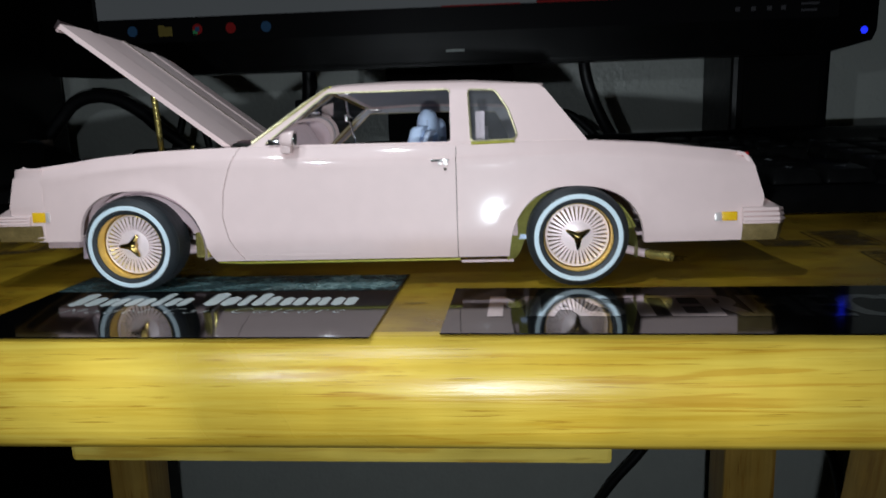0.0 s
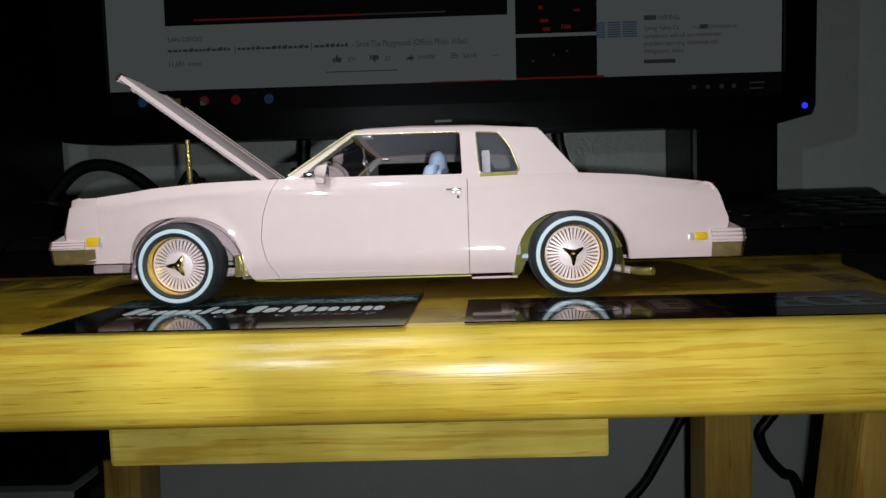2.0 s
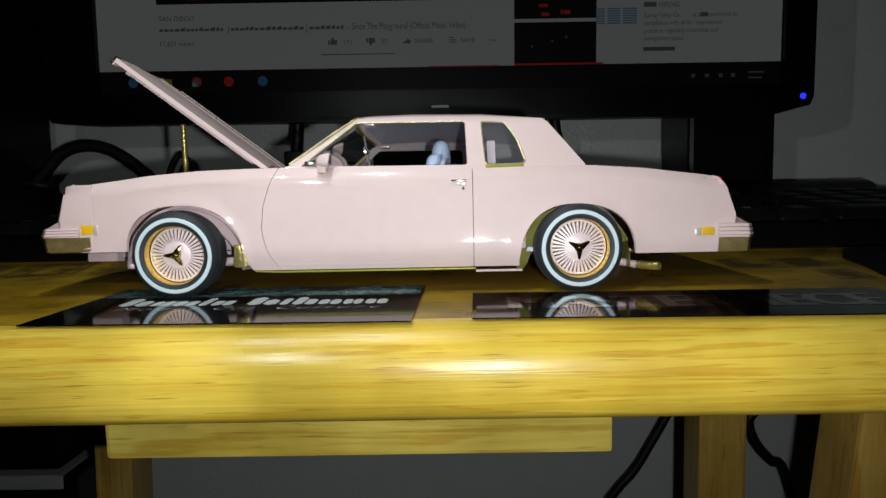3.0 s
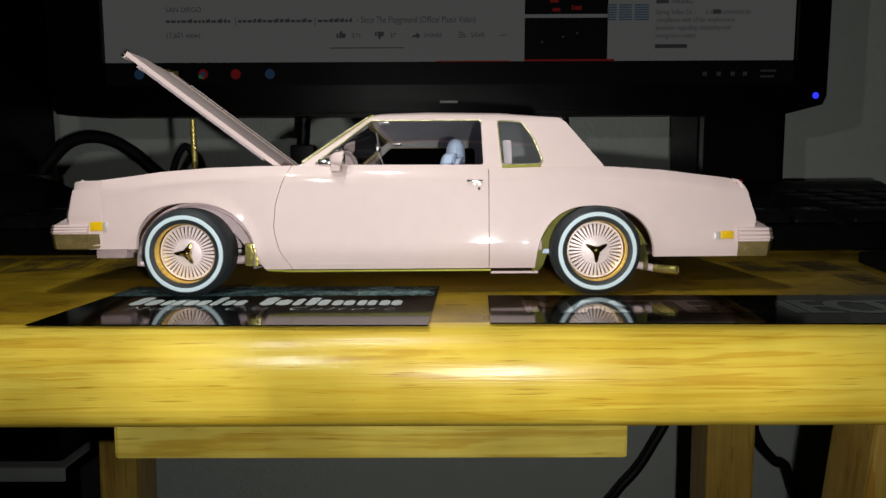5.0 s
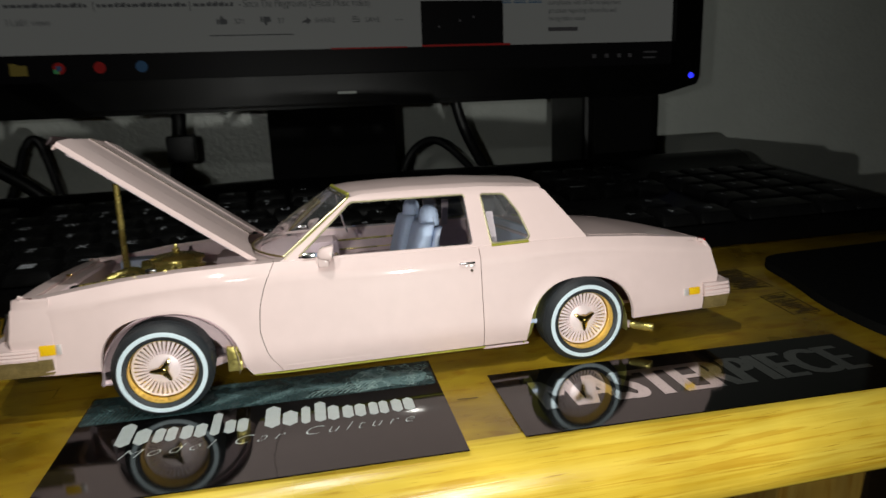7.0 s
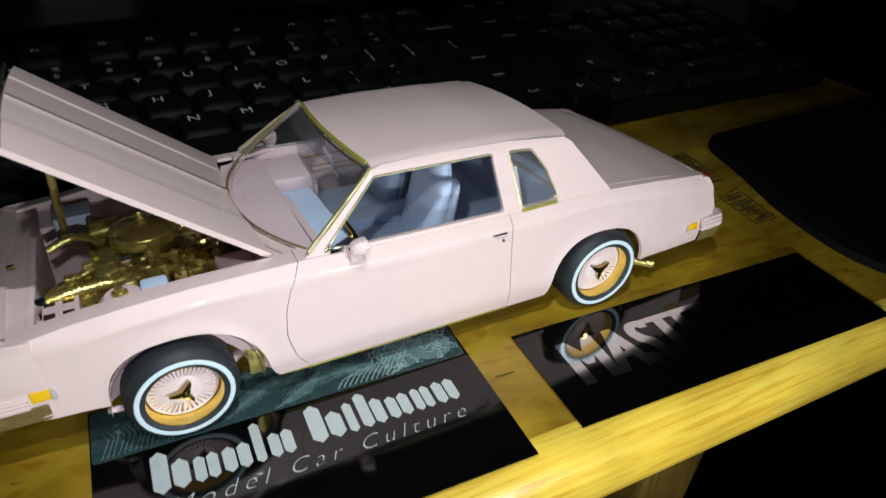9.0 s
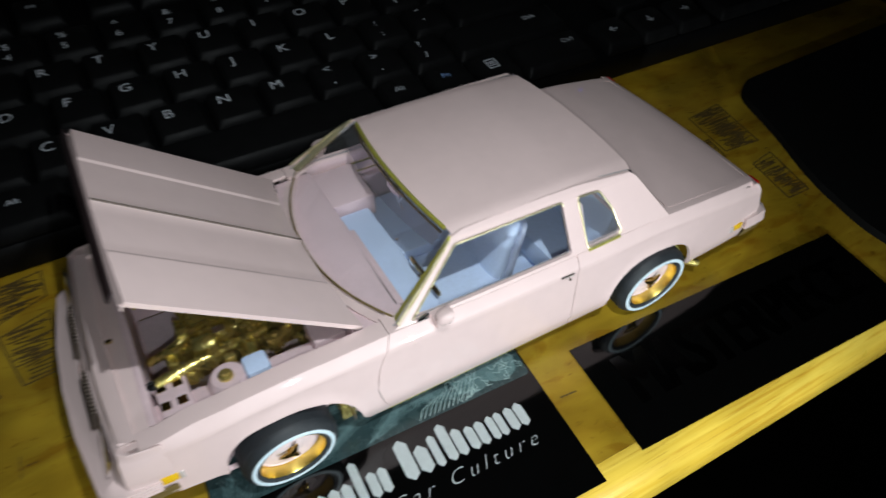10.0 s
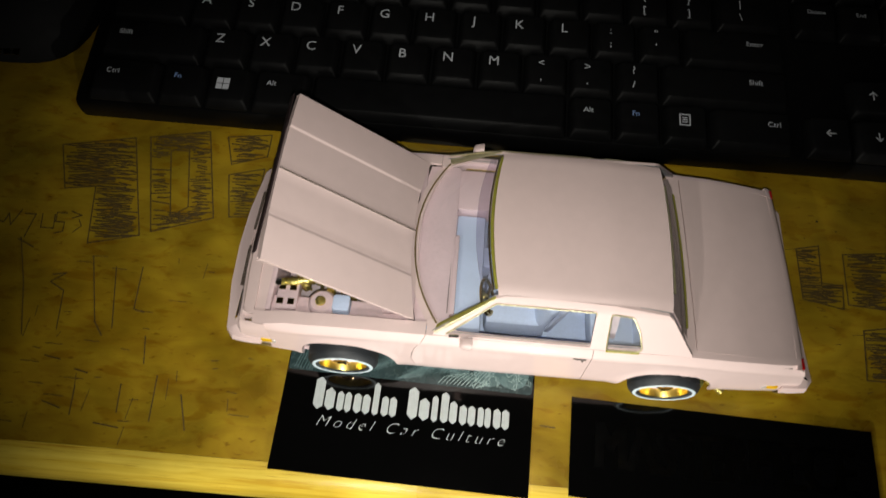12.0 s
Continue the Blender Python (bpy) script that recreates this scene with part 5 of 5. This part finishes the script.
def keyboard():
    prof = [(62.6, 0.0), (62.2, 4.5), (62.6, 8.0), (63.6, 9.8), (67, 10.9), (186, 19.1), (192, 23.0), (198, 25.0), (202.5, 25.2), (204, 23), (204, 6), (200, 0)]
    xs = [(-180.5, 0.93), (-179.5, 1), (-100, 1), (0, 1), (100, 1), (181, 1), (268, 1), (269, 0.93)]
    bm = grid([[(x, 128 + (y - 128) * (0.995 if k < 1 else 1), z * k) for y, z in prof] for x, k in xs], closed=True)
    bm.verts.ensure_lookup_table()
    n = len(prof)
    bm.faces.new(bm.verts[:n])
    bm.faces.new(bm.verts[-n:])
    part("case", bm, BLACK, KB)
    cache = {}

    def key(x, y, w, h, marks, depth_h=1.0):
        """x, y: centre. marks: (text, dx, dy, size, material)."""
        k = (round(w, 2), round(h, 2))
        if k not in cache:
            own = bmesh.new()
            a, b = w / 2 - 0.5, h / 2 - 0.5
            layers = [(a, b, 0, 0), (a, b, 1.2, 0), (a - 1.6, b - 1.6, 4.2, 0.5), (a - 2.2, b - 2.2, 4.5, 0.5)]
            rings = []
            for la, lb, z, dy in layers:
                loop = rounded([(-la, -lb), (la, -lb), (la, lb), (-la, lb)], 1.4, 3)
                rings.append([own.verts.new((px, py + dy, z)) for px, py in loop])
            for p, q in zip(rings, rings[1:]):
                for i in range(len(p)):
                    own.faces.new((p[i], p[(i + 1) % len(p)], q[(i + 1) % len(p)], q[i]))
            own.faces.new(rings[-1])
            ob = part("key", own, KEYCAP, KB)
            cache[k] = ob.data
        else:
            ob = new("key", cache[k])
            ob.parent = KB
        tilt = 3.9
        ob.matrix_basis = T(x * 0.001, y * 0.001, deck_z(y) * 0.001) @ R(tilt, "X")
        for text, dx, dy, size, material in marks:
            bm = lettering(text, size, 0, "CENTER") if isinstance(text, str) else text()
            part("legend", bm, material, ob, m=T(dx, dy, 4.58), smooth=False)
        return ob

    left = -174.6
    rows_y = {"sp": 72.6, "z": 91.7, "a": 110.8, "q": 129.9, "n": 149.0, "f": 173.0}

    def letters(y, start, text, pairs=None):
        for i, ch in enumerate(text):
            cx = left + U * (start + i + 0.5)
            if pairs and ch in pairs:
                up = pairs[ch]
                key(cx, y, U, U, [(up, -2.2, 2.4, 5.0, LEGEND), (ch, -2.2, -4.4, 5.0, LEGEND)])
            else:
                key(cx, y, U, U, [(ch, -2.8, 1.2, 6.2, LEGEND)])

    def wide(y, start, units, marks):
        key(left + U * (start + units / 2), y, U * units, U, marks)

    def windows_mark():
        bm = bmesh.new()
        for i in (0, 1):
            for j in (0, 1):
                quad(-2.6 + 2.8 * i, -0.1 + 2.8 * i, -2.6 + 2.8 * j, -0.1 + 2.8 * j, 0, bm)
        return bm

    def menu_mark():
        bm = strokes([[(-2, -2.4), (2, -2.4), (2, 2.4), (-2, 2.4), (-2, -2.4)], [(-1, 1), (1, 1)], [(-1, 0), (1, 0)], [(-1, -1), (1, -1)]], 0.5, 0)
        return bm

    def arrow(turn):
        def make():
            bm = strokes([[(-1.8, 0), (1.8, 0)], [(0.4, 1.4), (1.8, 0), (0.4, -1.4)]], 0.5, 0)
            bm.transform(R(turn, "Z"))
            return bm
        return make

    small = 3.3
    y = rows_y["sp"]
    wide(y, 0, 1.5, [("Ctrl", -5.0, 1.6, small, LEGEND)])
    wide(y, 1.5, 1, [("Fn", -2.0, 1.6, small, LEGEND_BLUE)])
    wide(y, 2.5, 1, [(windows_mark, -2.2, 0.6, 1, LEGEND)])
    wide(y, 3.5, 1.25, [("Alt", -4.0, 1.6, small, LEGEND)])
    wide(y, 4.75, 5.5, [])
    wide(y, 10.25, 1, [("Alt", -1.5, 1.6, small, LEGEND)])
    wide(y, 11.25, 1, [("Fn", -1.5, 1.6, small, LEGEND_BLUE)])
    wide(y, 12.25, 1, [(menu_mark, -1.0, 1.6, 1, LEGEND)])
    wide(y, 13.25, 1.75, [("Ctrl", 8.5, 1.6, small, LEGEND)])
    y = rows_y["z"]
    wide(y, 0, 2.25, [("Shift", -11.5, 1.8, small, LEGEND)])
    letters(y, 2.25, "ZXCVBNM,./", {",": "<", ".": ">", "/": "?"})
    wide(y, 12.25, 2.75, [("Shift", 12, 1.6, small, LEGEND)])
    y = rows_y["a"]
    wide(y, 0, 1.75, [("Caps Lock", -7, 1.8, small, LEGEND)])
    letters(y, 1.75, "ASDFGHJKL;'", {";": ":", "'": '"'})
    wide(y, 12.75, 2.25, [("Enter", 8, 1.6, small, LEGEND)])
    y = rows_y["q"]
    wide(y, 0, 1.5, [("Tab", -4, 1.8, small, LEGEND)])
    letters(y, 1.5, "QWERTYUIOP[]", {"[": "{", "]": "}"})
    wide(y, 13.5, 1.5, [("|", -4, 2.4, 5, LEGEND), ("\\", -4, -4.4, 5, LEGEND)])
    y = rows_y["n"]
    letters(y, 0, "`1234567890-=", dict(zip("`1234567890-=", "~!@#$%^&*()_+")))
    wide(y, 13, 2, [("Backspace", 4, 1.6, small, LEGEND)])
    y = rows_y["f"]
    fx = [("Esc", 0)] + [("F%d" % (k + 1), 1.6 + k + 0.35 * (k // 4)) for k in range(12)]
    for t, s in fx:
        wide(y, s, 1, [(t, -1.5, 1.2, small, LEGEND)])
    # arrow keys, the small block and the number pad
    nx = 15.25
    for t, s in ((180, 0), (270, 1), (0, 2)):
        wide(rows_y["sp"], nx + s, 1, [(arrow(t), 0, 1.0, 1, LEGEND)])
    wide(rows_y["z"], nx + 1, 1, [(arrow(90), 0, 1.0, 1, LEGEND)])
    for row, names in (("q", ("Delete", "End", "Page")), ("n", ("Insert", "Home", "Page")), ("f", ("Print", "Scroll", "Pause"))):
        for i, t in enumerate(names):
            wide(rows_y[row], nx + i, 1, [(t, 0, 2.2, 2.9, LEGEND)])
    px = 18.5
    wide(rows_y["sp"], px, 2, [("0", -8, 1.6, 4.4, LEGEND)])
    wide(rows_y["sp"], px + 2, 1, [(".", -2, 1.6, 4.4, LEGEND)])
    for row, names in (("z", "123"), ("a", "456"), ("q", "789"), ("n", "#/*")):
        for i, t in enumerate(names):
            wide(rows_y[row], px + i, 1, [(t, -2, 1.6, 4.4, LEGEND)])
    key(left + U * (px + 3.5), (rows_y["sp"] + rows_y["z"]) / 2, U, 2 * U, [("Enter", 0, 2, small, LEGEND)])
    key(left + U * (px + 3.5), (rows_y["a"] + rows_y["q"]) / 2, U, 2 * U, [("+", 0, 2, 5, LEGEND)])
    key(left + U * (px + 3.5), rows_y["n"], U, U, [("-", 0, 1, 5, LEGEND)])


keyboard()


def mouse():
    m = thing("computer_mouse", T(-0.2222, 0.140, 0), label="black computer mouse standing beside the keyboard", category="mouse")
    def loop(r, z):
        out = []
        for k in range(48):
            a = 2 * math.pi * k / 48
            c, d = math.cos(a), math.sin(a)
            q = (abs(c) ** 3.3 + abs(d) ** 3.3) ** (-1 / 3.3)
            out.append((36 * r * q * c, 54 * r * q * d, z))
        return out
    rise = [(0.97, 0.3), (0.99, 1.5), (1.0, 4.0), (0.985, 8.0), (0.95, 13.0), (0.88, 19.0), (0.76, 25.0), (0.58, 30.0), (0.36, 33.0), (0.12, 34.2), (0.01, 34.3)]
    part("shell", grid([loop(r, z) for r, z in rise], closed=True), MATTE, m)
    for k in range(4):
        slant = 1.0 if k % 2 else -0.6
        own = box(-1.5, 1.5, -0.2, 0.2, -1.9, 1.9, 0.1)
        part("maker_mark", own, DARK_GOLD, m, "dull maker's mark as a plain block", m=T(-2.5 + 3.9 * k, -52.9, 9.4) @ R(-70, "X") @ R(slant * 8, "Y"), smooth=False)
    part("scroll_wheel", lathe([(0, 2.6), (9, 2.6), (9.6, 1.6), (9.6, -1.6), (9, -2.6), (0, -2.6)], 24, T(0, 30, 25) @ R(90, "Y")), RUBBER, m)
    part("button_gap", box(-0.4, 0.4, 4, 48, 20, 34.4, 0.1), GROOVE, m, "dark gap between the buttons", smooth=False, m=T(0, 0, -0.6))


mouse()


def pad():
    pts = rounded([(161, 32), (281, 36), (281, -76), (152, -74), (143, -52), (146, -22), (155, 4)], 12, 6)
    bm = panel([pts], -3.0, lambda u, v, d: (u, v, 0.3 - d))
    p = part("mouse_pad", bm, CLOTH, None, smooth=False)
    tagged(p, "plain black cloth mouse pad lying on the table", "mouse pad")


pad()


# ---- monitor ----
MON = thing("monitor", pose(0.007, 0.186, 0), label="black widescreen monitor showing a dim video page", category="monitor")


def monitor():
    w0, w1, z0, z1 = -223.5, 222.5, 64.5, 338
    outer = [(w0 + 2, z0 + 1), (w0 + 26, z0 - 0.6), (w1 - 24, z0 - 0.6), (w1 - 2, z0 + 5), (w1, z0 + 10), (w1, z1), (w0, z1), (w0, z0 + 6)]
    sx0, sx1, sz0, sz1 = -193, 205, 81.5, 306
    hole = [(sx0, sz0), (sx0, sz1), (sx1, sz1), (sx1, sz0)]
    part("bezel", panel([outer, hole], 14, lambda u, v, d: (u, -2 + d, v)), PIANO, MON, smooth=False)
    part("back_shell", panel([[(w0 + 12, z0 + 8), (w1 - 12, z0 + 10), (w1 - 12, z1 - 10), (w0 + 12, z1 - 10)]], 30, lambda u, v, d: (u, 12.2 + d, v)), BLACK, MON, smooth=False)
    part("lower_lip", tube([(w0 + 22, -1.0, z0 + 1.4), (w1 - 26, -1.0, z0 + 1.4)], 1.2, 8), PIANO, MON)
    s = part("screen", panel([[(sx0 - 2, sz0 - 2), (sx1 + 2, sz0 - 2), (sx1 + 2, sz1 + 2), (sx0 - 2, sz1 + 2)]], 2, lambda u, v, d: (u, 2.0 + d, v)), SCREEN_DARK, MON, "lit screen with a white video page", smooth=False)

    def flat(name, x0, x1, za, zb, material, layer=1, label=""):
        bm = bmesh.new()
        y = 2.0 - 0.12 * layer
        bm.faces.new([bm.verts.new(p) for p in ((x0, y, za), (x1, y, za), (x1, y, zb), (x0, y, zb))])
        return part(name, bm, material, s, label, smooth=False)

    def words(text, x, z, size, material=SCREEN_TEXT, name="screen_text", label="", wide=1.0):
        part(name, lettering(text, size, 0, wide=wide), material, s, label, m=T(x, 1.7, z) @ R(90, "X"), smooth=False)

    flat("page", sx0, sx1 - 0.5, 95.0, 300, PAGE, 1, "dim white web page")
    flat("video_frame", -157.5, 46, 132.8, 250, SCREEN_DARK, 2, "black video picture")
    flat("progress_bar", -140, -40, 135.2, 136.2, SCREEN_RED, 3)
    flat("progress_bar", -40, 10, 135.2, 136.2, SCREEN_GREY, 3)
    words("SAN DIEGO", -156.5, 123.4, 4.0, SCREEN_TEXT)
    for x0, x1 in ((-156.5, -118), (-114.5, -72), (-68.5, -48)):
        bm = bmesh.new()
        x = x0
        rnd = random.Random(int(x0))
        while x < x1 - 1:
            l = rnd.uniform(1.6, 3.2)
            bm.faces.new([bm.verts.new(p) for p in ((x, 1.7, 117.4), (x + l, 1.7, 117.4), (x + l, 1.7, 118.9 + rnd.choice((0, 0.9))), (x, 1.7, 118.9))])
            x += l + 0.6
        part("name_bar", bm, SCREEN_TEXT, s, "unlettered bars in the title line", smooth=False)["kind"] = "stuff"
    words("|", -116.6, 116.6, 5.2)
    words("|", -70.8, 116.6, 5.2)
    words("- Since The Playground (Official Music Video)", -46, 116.9, 5.35, label="title words reading Since The Playground", wide=0.70)
    words("11,601 views", -157, 109.0, 4.6, SCREEN_TEXT, wide=0.85)
    words("571", -49, 108.6, 3.7)
    words("37", -27, 108.6, 3.7)
    words("SHARE", -7.6, 108.6, 3.7)
    words("SAVE", 19.5, 108.6, 3.7)
    words("...", 36, 109.2, 7)
    for x, flip in ((-57.8, 1), (-35.6, -1)):
        z = 108.4 if flip > 0 else 112.0
        bm = panel([[(0, 0), (1.1, 0), (1.1, 2.6 * flip), (0, 2.6 * flip)]], 0.05, lambda u, v, d: (x + u, 1.7 - d, z + v))
        panel([[(1.5, 0), (5, 0), (5.4, 2.6 * flip), (3.4, 2.8 * flip), (3.2, 4.3 * flip), (2.4, 4.3 * flip), (1.5, 2.4 * flip)]], 0.05, lambda u, v, d: (x + u, 1.7 - d, z + v), bm)
        part("thumb_icon", bm, SCREEN_TEXT, s, smooth=False)
    bm = panel([[(0, 0), (1.4, 1.6), (3, 1.9), (3, 3.2), (5.4, 1.2), (3, -0.8), (3, 0.5), (1.4, 0.3)]], 0.05, lambda u, v, d: (-14.6 + u, 1.7 - d, 108.4 + v))
    part("share_icon", bm, SCREEN_TEXT, s, smooth=False)
    for k in range(3):
        flat("save_icon", 12.6, 16.8 - (1.4 if k == 2 else 0), 108.6 + 1.3 * k, 109.1 + 1.3 * k, SCREEN_TEXT, 2)
    flat("tab_line", -62, -19, 102.6, 103.2, SCREEN_TEXT, 2)
    # recommended clips and the advert beside them
    flat("thumbnail", 50.5, 98, 121.2, 148, SCREEN_DARK, 2, "dark video thumbnail")
    flat("thumbnail", 50.5, 98, 95.3, 119.2, SCREEN_DARK, 2, "dark video thumbnail")
    rnd = random.Random(3)
    for k in range(7):
        x, z = rnd.uniform(56, 90), rnd.uniform(122, 146)
        flat("thumbnail_spot", x, x + rnd.uniform(1, 5), z, z + rnd.uniform(0.8, 3), SCREEN_RED, 3)
    for x, z in ((60, 105), (80, 110), (72, 108)):
        flat("thumbnail_spot", x, x + 1.2, z, z + 1.2, SCREEN_GREY, 3)
    flat("progress_bar", 50.5, 102, 94.9, 96.0, SCREEN_RED, 4)
    flat("progress_bar", 0, 42, 94.7, 95.4, SCREEN_RED, 4)
    bm = bmesh.new()
    for x0, x1 in ((0, 5.2), (6.6, 14), (15.4, 23.6)):
        for k in range(7):
            bm.faces.new([bm.verts.new((97.6 + u, 1.72, 117.6 + 1.35 * k + v)) for u, v in ((x0, 0), (x1, 0), (x1, 0.8), (x0, 0.8))])
    part("striped_logo", bm, SCREEN_NAVY, s, "striped logo drawn as plain blocks", smooth=False)
    flat("name_bar", 125.2, 132.4, 126.8, 129.6, SCREEN_TEXT, 2)
    words("HIRING", 133.6, 126.6, 4.3, wide=0.85)
    for k, t in enumerate(("Spring Valley Ca -       is also committed to", "compliance with all fair employment", "practices regarding citizenship and", "immigration status.")):
        words(t, 125.2, 120.9 - 4.35 * k, 3.75, SCREEN_TEXT, wide=0.82)
    flat("name_bar", 157.5, 162, 120.9, 123.4, SCREEN_TEXT, 2)
    flat("name_bar", 125.2, 143.5, 102.0, 104.2, SCREEN_GREY, 2, "unlettered bar in the advert")
    # taskbar icons
    for x, c in ((-173.5, SCREEN_BLUE), (-154.5, SCREEN_YEL), (-136, SCREEN_RED), (-117, SCREEN_RED), (-97, SCREEN_BLUE)):
        n = 20
        bm = bmesh.new()
        if c is SCREEN_YEL:
            bm.faces.new([bm.verts.new((x + u, 1.75, 88 + v)) for u, v in ((-4, -2.8), (4, -2.8), (4, 2.2), (0, 2.2), (-1, 3.2), (-4, 3.2))])
        else:
            bm.faces.new([bm.verts.new((x + 2.9 * math.cos(2 * math.pi * k / n), 1.75, 88.4 + 2.9 * math.sin(2 * math.pi * k / n))) for k in range(n)])
        part("taskbar_icon", bm, c, s, smooth=False)
    flat("taskbar_icon", -137.2, -134.8, 87.2, 89.6, SCREEN_BLUE, 4)
    flat("taskbar_icon", -138.6, -136, 85.8, 88.0, SCREEN_GREEN, 3)
    for x in (153, 161, 169, 176):
        flat("tray_icon", x, x + 2.4, 86.4, 88.6, SCREEN_GREY, 2)
    flat("clock_bar", 186, 195, 88.6, 89.6, SCREEN_GREY, 2)
    flat("clock_bar", 186, 194, 85.4, 86.4, SCREEN_GREY, 2)
    led = lathe([(0, 0.7), (1.3, 0.6), (1.7, 0.2), (1.8, 0)], 16, T(216.3, -2.0, 74.6) @ R(90, "X"))
    part("power_light", led, LED, MON, "glowing blue power light")
    part("maker_mark", box(2, 12, -2.4, -1.9, 71, 72.4, 0.1), GREY_SHELF, MON, "small bright maker's mark as a plain bar", smooth=False)
    neck = panel([rounded([(-37, 20), (39, 20), (39, 140), (-37, 140)], 3, 3)], 26, lambda u, v, d: (u, 26 + 12 + d, v))
    part("neck", neck, MATTE, MON, smooth=False)
    base = [(130 * math.cos(2 * math.pi * k / 40), 48 + 48 * math.sin(2 * math.pi * k / 40)) for k in range(40)]
    part("foot", panel([base], -14, lambda u, v, d: (u, v + 22, 0.4 - d)), BLACK, MON, smooth=False)
    part("neck", box(-32, 34, 40, 62, 14, 22, 1), MATTE, MON)
    # the screen hangs a little askew on its stand
    for o in MON.children:
        if not o.name.startswith(("neck", "foot")):
            o.matrix_basis = T(0, 0, 0.0018) @ R(0.42, "Y")


monitor()


def speaker(x0, x1, y0, y1, h, m, label):
    s = thing("speaker", m, label=label, category="speaker", group="speakers beside the monitor")
    part("cabinet", box(x0, x1, y0, y1, 0.4, h, 3), BLACK, s, smooth=False)
    part("grille", box(x0 + 6, x1 - 6, y0 - 1.6, y0 + 1, 10, h - 12, 1.2), CLOTH, s, smooth=False)
    part("cone", lathe([(0, 0), (9, 1.5), (16, 4.5), (18, 4.5), (18, 3)], 32, T((x0 + x1) / 2, y0 - 0.4, h * 0.35) @ R(90, "X")), MATTE, s)
    part("cone", lathe([(0, 0), (4, 1), (9, 3), (10, 2)], 24, T((x0 + x1) / 2, y0 - 0.4, h * 0.72) @ R(90, "X")), MATTE, s)
    return s


speaker(-29, 26, 0, 60, 215, T(0.202, 0.226, 0), "black box speaker standing behind the keyboard")
speaker(-45, 45, 0, 80, 330, T(-0.318, 0.205, 0), "tall black box speaker beside the monitor")


def cable(points, r, label, per=10, tone=CABLE):
    c = part("cable", tube(spline(points, per), r, 10), tone)
    return tagged(c, label, "cable", group="cables behind the monitor")


cable([(-80, 238, 130), (-81, 240, 90), (-82, 240, 60), (-86, 243, 34), (-95, 250, 4.5)], 4.2, "thick black cable hanging from the monitor")
part("cable_plug", box(-90, -74, 232, 246, 36, 52, 2), CABLE, bpy.data.objects["cable"], "black cable plug")
cable([(88, 244, 130), (89, 243, 80), (92, 242, 55), (104, 243, 28), (120, 250, 6)], 3.6, "black cable hanging behind the monitor")
cable([(-290, 262, 14), (-263, 262, 46), (-250, 262, 57), (-235, 262, 60), (-220, 262, 57), (-205, 262, 48), (-194, 262, 38), (-176, 262, 24), (-160, 262, 8)], 4.4, "thick black cable looping beside the speaker")
cable([(-196, 268, 5), (-184, 268, 30), (-178, 268, 46), (-171, 268, 53), (-166, 268, 42), (-160, 268, 6)], 2.4, "black cable looping on the table")
cable([(52, 262, 5), (62, 262, 30), (80, 264, 38), (100, 262, 22), (112, 262, 4)], 2.6, "thin black cable looping on the table")
cable([(215, 285, -60), (198, 285, -112), (181, 285, -146), (168, 285, -170), (155, 285, -192), (137, 285, -214), (100, 285, -270), (60, 285, -400), (50, 285, -640)], 3.6, "thick black cable hanging under the table")
cable([(262, 285, -60), (254, 285, -130), (247, 285, -145), (241, 285, -154), (243, 285, -165), (249, 285, -176), (258, 285, -186), (270, 285, -200), (290, 285, -300), (300, 285, -640)], 3.8, "thick black cable hanging under the table")
cable([(-83, -30, -560), (-95, -50, -420), (-130, -110, -330), (-80, -130, -310)], 2.0, "thin pale cable hanging in front of the table", tone=PALE_CABLE)


def shelf():
    s = thing("wall_shelf", label="low grey shelf unit standing in the dark under the table", category="shelf")
    part("board", box(-560, -246, 220, 312, -172, -162, 1.5), GREY_SHELF, s, smooth=False)
    part("board", box(-560, -246, 220, 312, -330, -320, 1.5), GREY_SHELF, s, smooth=False)
    part("side_panel", box(-246, -236, 220, 312, -640, -162, 1.5), BLACK, s, "dark shelf side", smooth=False)
    part("side_panel", box(-570, -560, 220, 312, -640, -162, 1.5), BLACK, s, smooth=False)
    part("back_panel", box(-560, -246, 308, 312, -640, -172), BLACK, s, smooth=False)


shelf()


def storage_box():
    b = thing("storage_box", label="dark box standing on the low grey shelf", category="box")
    part("carton", box(-540, -252, 228, 306, -161.6, -80, 3), BLACK, b, smooth=False)
    part("lid", box(-542, -250, 226, 308, -80, -70, 2), BLACK, b, smooth=False)


storage_box()
